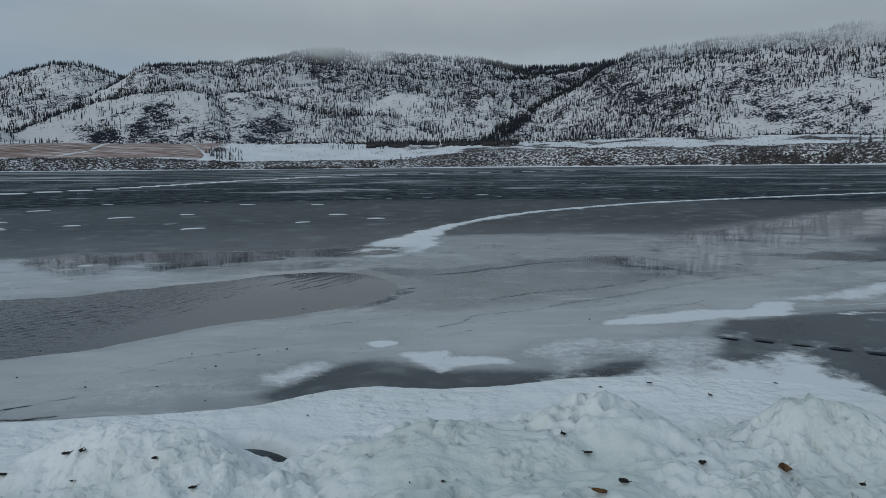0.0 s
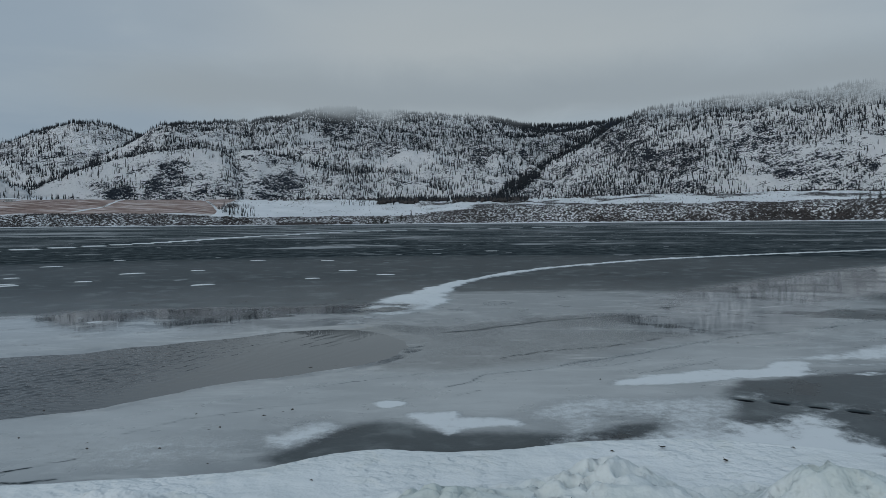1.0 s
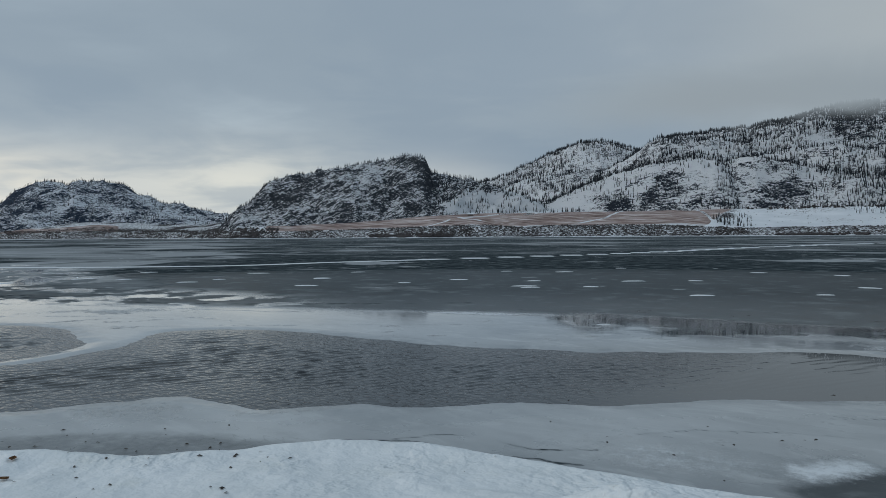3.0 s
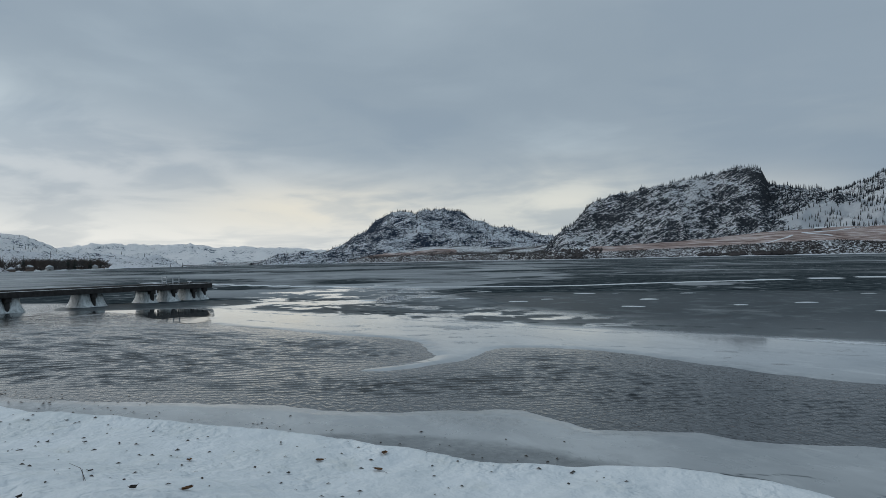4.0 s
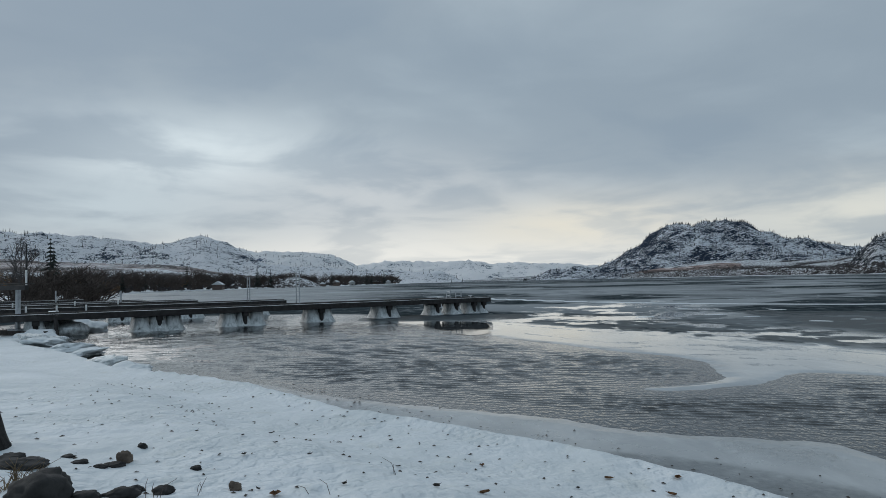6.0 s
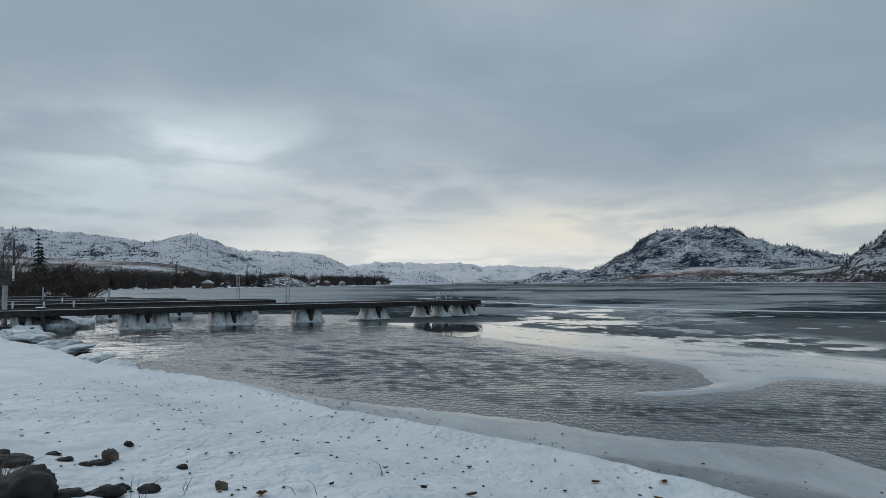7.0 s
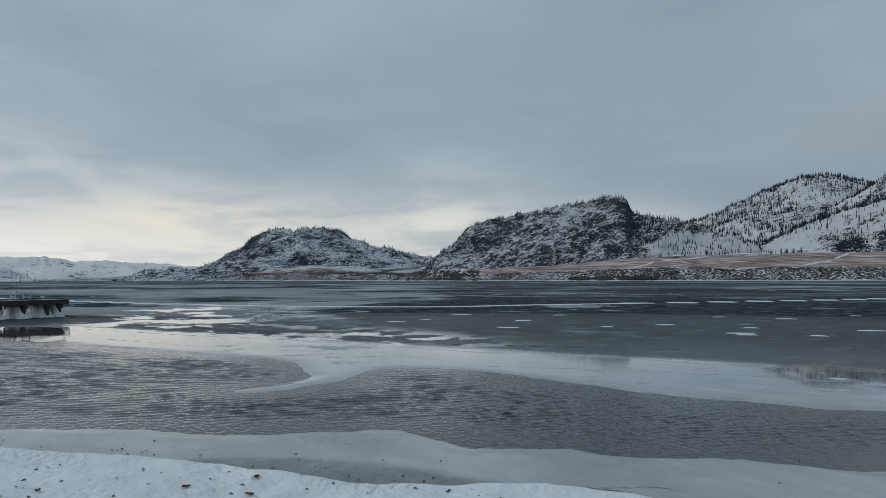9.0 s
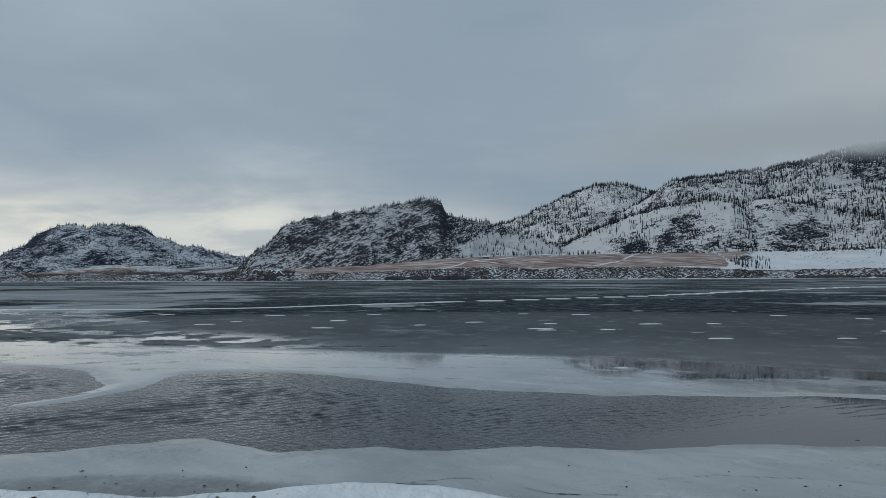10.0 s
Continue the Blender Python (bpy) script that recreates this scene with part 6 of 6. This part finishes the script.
SHRUBS = [make_tree("crown", bare_tree_bm(40 + i, 8.0, 8, 4, 0.6, 0.12, 0.78), m) for i, m in enumerate((BARK, BARK, PALE_BARK, RED_BARK))]
TALL = [make_tree("crown", bare_tree_bm(60 + i, 15.0, 1, 6, 0.48, 0.24, 0.66), m) for i, m in enumerate((PALE_BARK, BARK))]
CONIFERS = [make_tree("crown", conifer_bm(80 + i, 14.0, w), NEEDLES) for i, w in enumerate((2.6, 3.4))]
bm = bmesh.new()
rod(bm, (0, 0, -0.3), (0, 0, 13.4), 0.26, 0.04, 7)
TRUNK = make_tree("trunk", bm, BARK)
bm = bmesh.new()
rod(bm, (0, 0, -0.3), (0, 0, 2.2), 0.30, 0.22, 7)
BUTT = make_tree("trunk", bm, BARK)


def plant(name, crown, trunk, x, y, z, scale, wide, turn, label, category, group):
    tree = tagged(new(name), label, category, group)
    tree.matrix_world = pose(x, y, z, 0, 0, turn) @ Matrix.Diagonal((scale * wide, scale * wide, scale, 1))
    for part_name, me in (("crown", crown), ("trunk", trunk)):
        ob = new(part_name, me)
        ob.parent = tree


def shore_place(t, inland):
    """A place along the left shore, t 0 to 1 from the harbour to its far tip."""
    line = np.array([(-150, -107), (-250, -127), (-360, -152), (-480, -132), (-760, -92), (-1050, -22), (-1380, 10)], float)
    s = np.linspace(0, 1, len(line))
    x, y = np.interp(t, s, line[:, 0]), np.interp(t, s, line[:, 1])
    return x + inland * 0.15, y - inland


rnd = random.Random(9)
for i in range(230):
    t = (i + rnd.random()) / 230
    x, y = shore_place(t ** 0.9, rnd.uniform(3, 60))
    k = rnd.choice((0, 0, 1, 1, 2, 2, 3 if t < 0.5 else 0))
    plant("bare_shrub", SHRUBS[k], BUTT, x, y, on_ground(x, y) - 0.1, rnd.uniform(0.55, 1.15) * (1 + 1.3 * t), rnd.uniform(1.0, 1.6), rnd.uniform(0, 360),
          "bare orange willow shrub on the snowy shore" if k == 3 else "leafless brown shrub on the snowy shore", "shrub", "shrubs of the left shore")
for x, y, k, scale in ((-104.5, -53.6, 0, 0.95), (-109, -54.5, 1, 0.8), (-126, -60, 1, 0.62), (-190, -118, 1, 0.7), (-330, -170, 0, 0.7), (-420, -170, 1, 0.75)):
    plant("bare_tree", TALL[k], BUTT, x, y, on_ground(x, y) - 0.1, scale, 1.0, x, "tall leafless tree standing by the harbour", "tree", "bare trees of the left shore")
for x, y, scale in ((-98, -50, 0.9), (-108, -52, 1.15), (-118, -54, 1.25), (-128, -56, 1.1), (-138, -58, 1.0), (-150, -62, 0.9), (-122, -60, 1.2), (-134, -66, 1.1)):
    plant("bare_shrub", SHRUBS[int(abs(x)) % 2], BUTT, x, y, on_ground(x, y) - 0.1, scale, 1.3, x * 3, "large leafless brown willow by the harbour", "shrub", "shrubs of the left shore")
for i in range(46):
    t = 0.44 + 0.40 * (i + rnd.random()) / 46
    x, y = shore_place(t, rnd.uniform(5, 70))
    plant("bare_shrub", SHRUBS[i % 3], BUTT, x, y, on_ground(x, y) - 0.1, rnd.uniform(1.3, 2.3), rnd.uniform(0.9, 1.3), rnd.uniform(0, 360), "tall leafless brown thicket along the shore", "shrub", "shrubs of the left shore")
for x, y, scale in ((-262, -106, 0.85), (-270, -109, 1.0), (-281, -112, 0.9)):
    plant("bare_shrub", SHRUBS[3], BUTT, x, y, on_ground(x, y) - 0.1, scale, 1.5, x * 5, "bare orange willow shrub on the snowy shore", "shrub", "shrubs of the left shore")
for x, y, k, scale in ((-304, -143, 1, 1.75), (-309, -144, 1, 1.5), (-250, -135, 0, 0.7), (-262, -136, 1, 0.6), (-340, -160, 1, 0.7), (-400, -150, 1, 0.8), (-430, -148, 0, 0.75), (-520, -150, 1, 1.3), (-445, -145, 0, 0.6), (-610, -118, 1, 1.3), (-640, -112, 0, 1.25),
                       (-860, -78, 1, 1.2), (-980, -42, 0, 1.4), (-1010, -36, 1, 1.0), (-1090, -20, 1, 1.5), (-1190, -8, 0, 1.0), (-372, -158, 0, 0.6), (-385, -156, 1, 0.5)):
    plant("conifer", CONIFERS[k], TRUNK, x, y, on_ground(x, y) - 0.2, scale, 1.0, x * 7, "dark green conifer among bare shrubs", "tree", "conifers of the left shore")


def build_house(x, y, z, turn, size, wall, label):
    """A small house with a snowy gable roof, seen far off."""
    w, d, h = (0.75 * v for v in size)
    house = tagged(new("house"), label, "house", "houses along the far shores")
    house.matrix_world = pose(x, y, z, 0, 0, turn)
    part("wall", box((w, d, h), pose(0, 0, h / 2 - 0.3)), wall, house)
    bm = bmesh.new()
    ridge_h, o = h - 0.3 + d * 0.32, 0.5
    v = [bm.verts.new(p) for p in ((-w / 2 - o, -d / 2 - o, h - 0.5), (w / 2 + o, -d / 2 - o, h - 0.5), (w / 2 + o, d / 2 + o, h - 0.5), (-w / 2 - o, d / 2 + o, h - 0.5), (-w / 2 - o, 0, ridge_h), (w / 2 + o, 0, ridge_h))]
    for f in ((0, 1, 5, 4), (2, 3, 4, 5), (0, 4, 3), (1, 2, 5), (3, 2, 1, 0)):
        bm.faces.new([v[k] for k in f])
    part("roof", bm, SNOW, house, "snow-covered gable roof")
    for side in (-1, 1):
        for k in range(3):
            part("window", box((1.2, 0.12, 1.2), pose((k - 1) * w * 0.3, side * (d / 2 + 0.02), h * 0.5)), PANE, house)


for x, y, turn, size, wall, label in (
    (-520, -128, 5, (16, 9, 5), WALL_DARK, "brown house near the lake shore"), (-700, -100, 10, (15, 9, 5), WALL_PALE, "pale house at the water's edge"),
    (-790, -82, 8, (16, 9, 5), WALL_DARK, "dark house with snowy roof by the lake"), (-850, -72, 15, (13, 9, 6), WALL_DARK, "brown two-storey house by the lake"), (-920, -58, 12, (15, 9, 5), WALL_PALE, "pale house among conifers"),
    (-1050, -32, 12, (16, 10, 5), WALL_DARK, "dark house at the point"), (-1150, -15, 8, (16, 10, 5.5), WALL_PALE, "pale house near the lake's point"), (-1260, -6, 4, (16, 10, 5), WALL_DARK, "brown house at the end of the point"),
):
    build_house(x, y, on_ground(x, y), turn, size, wall, label)


# ---------------------------------------------------------------- growth on the far shore
def bench_place(az, t):
    x, y, z = bench_height(np.array([float(az)]), np.array([float(t)]))
    return float(x[0]), float(y[0]), float(z[0])


for az, t, k, scale in ((6.2, 0.03, 0, 0.9), (5.7, 0.035, 1, 1.0), (5.2, 0.03, 1, 0.85), (4.6, 0.04, 0, 1.0), (6.7, 0.04, 1, 0.6), (17.4, 0.36, 0, 0.7), (17.1, 0.36, 1, 0.8), (16.8, 0.38, 0, 0.6), (17.7, 0.42, 1, 0.8), (16.5, 0.33, 1, 0.8), (16.1, 0.30, 0, 0.75),
                        (18.0, 0.5, 0, 0.7), (18.2, 0.55, 1, 0.7), (15.6, 0.32, 1, 0.6), (4.1, 0.10, 1, 0.8), (3.3, 0.2, 0, 0.9), (-30.2, 0.25, 0, 1.3), (-30.8, 0.22, 1, 1.2), (-31.6, 0.25, 0, 1.3), (-29.6, 0.3, 1, 0.8), (-14.5, 0.24, 0, 0.6), (36.2, 0.9, 1, 0.6), (42.2, 0.12, 0, 0.6)):
    x, y, z = bench_place(az, t)
    plant("conifer", CONIFERS[k], TRUNK, x, y, z - 0.3, scale, 1.1, az * 90, "dark conifer standing on the far shore", "tree", "conifers of the far shore")
for az, t, size, wall in ((36.8, 0.78, (15, 9, 5), WALL_DARK), (32.1, 0.86, (16, 8, 5), WALL_PALE), (17.6, 0.24, (7, 5, 3), WALL_PALE)):
    x, y, z = bench_place(az, t)
    build_house(x, y, z, az, size, wall, "farm building above the vine rows")


def build_scrub():
    """Sagebrush and bare bushes on the far bluff, as many small tufts."""
    r = np.random.default_rng(77)
    rows = []
    for a0, a1, t0, t1, n, lo, hi in ((-46, 3, 0.02, 0.30, 5200, 0.8, 2.2), (3, 18, 0.02, 0.24, 900, 0.8, 2.4), (16, 58, 0.015, 0.24, 3800, 0.8, 2.4), (52, 78, 0.01, 0.6, 2400, 1.2, 4.0), (-20, -10, 0.02, 0.08, 200, 2, 4), (-29, -22, 0.02, 0.10, 350, 2, 4.5),
                                     (8, 14, 0.01, 0.05, 380, 1.5, 4), (38, 45, 0.01, 0.07, 380, 1.5, 5), (-6, 6, 0.75, 1.1, 900, 3, 8), (-46, 16, 0.95, 1.15, 900, 1.5, 5), (-46, 16, 0.35, 0.95, 600, 0.8, 1.8)):
        az, t = r.uniform(a0, a1, n * 2), r.uniform(t0, t1, n * 2)
        keep = fbm(az * 1.3, t * 9, 4, 66) + r.normal(0, 0.25, n * 2) > 0.0
        az, t = az[keep][:n], t[keep][:n]
        x, y, z = bench_height(az, t)
        rows.append(np.stack([x, y, z, r.uniform(lo, hi, len(az))], -1))
    line = np.random.default_rng(31)
    t, inland = line.uniform(0, 0.9, 1500), line.uniform(2, 75, 1500)
    x, y = shore_place(t, inland)
    rows.append(np.stack([x, y, ground_height(x, y), line.uniform(1.0, 3.4, 1500)], -1))
    p = np.concatenate(rows)
    n = len(p)
    base = np.array([(1, 0, 0), (-0.4, 0.9, 0.05), (-0.6, -0.8, 0), (0.3, 0.2, 1), (-0.3, -0.3, 0.8), (0.75, -0.6, 0.45)])
    jitter = r.uniform(0.6, 1.3, (n, 6, 3))
    verts = p[:, None, :3] + base[None] * jitter * p[:, None, 3:4] * np.array([0.75, 0.75, 0.9]) - np.array([0, 0, 0.1])
    tri = np.array([(0, 1, 3), (1, 2, 4), (1, 4, 3), (2, 5, 4), (5, 0, 3), (5, 3, 4)])
    faces = (np.arange(n) * 6)[:, None, None] + tri[None]
    ob = soup_mesh("scrub", verts.reshape(-1, 3), faces.reshape(-1, 3), plain("sagebrush", (0.046, 0.040, 0.039), 0.95, 0.5, 0.08))
    tagged(ob, "low dark sagebrush and bare bushes on the far bluff", "scrub", kind="stuff")


build_scrub()
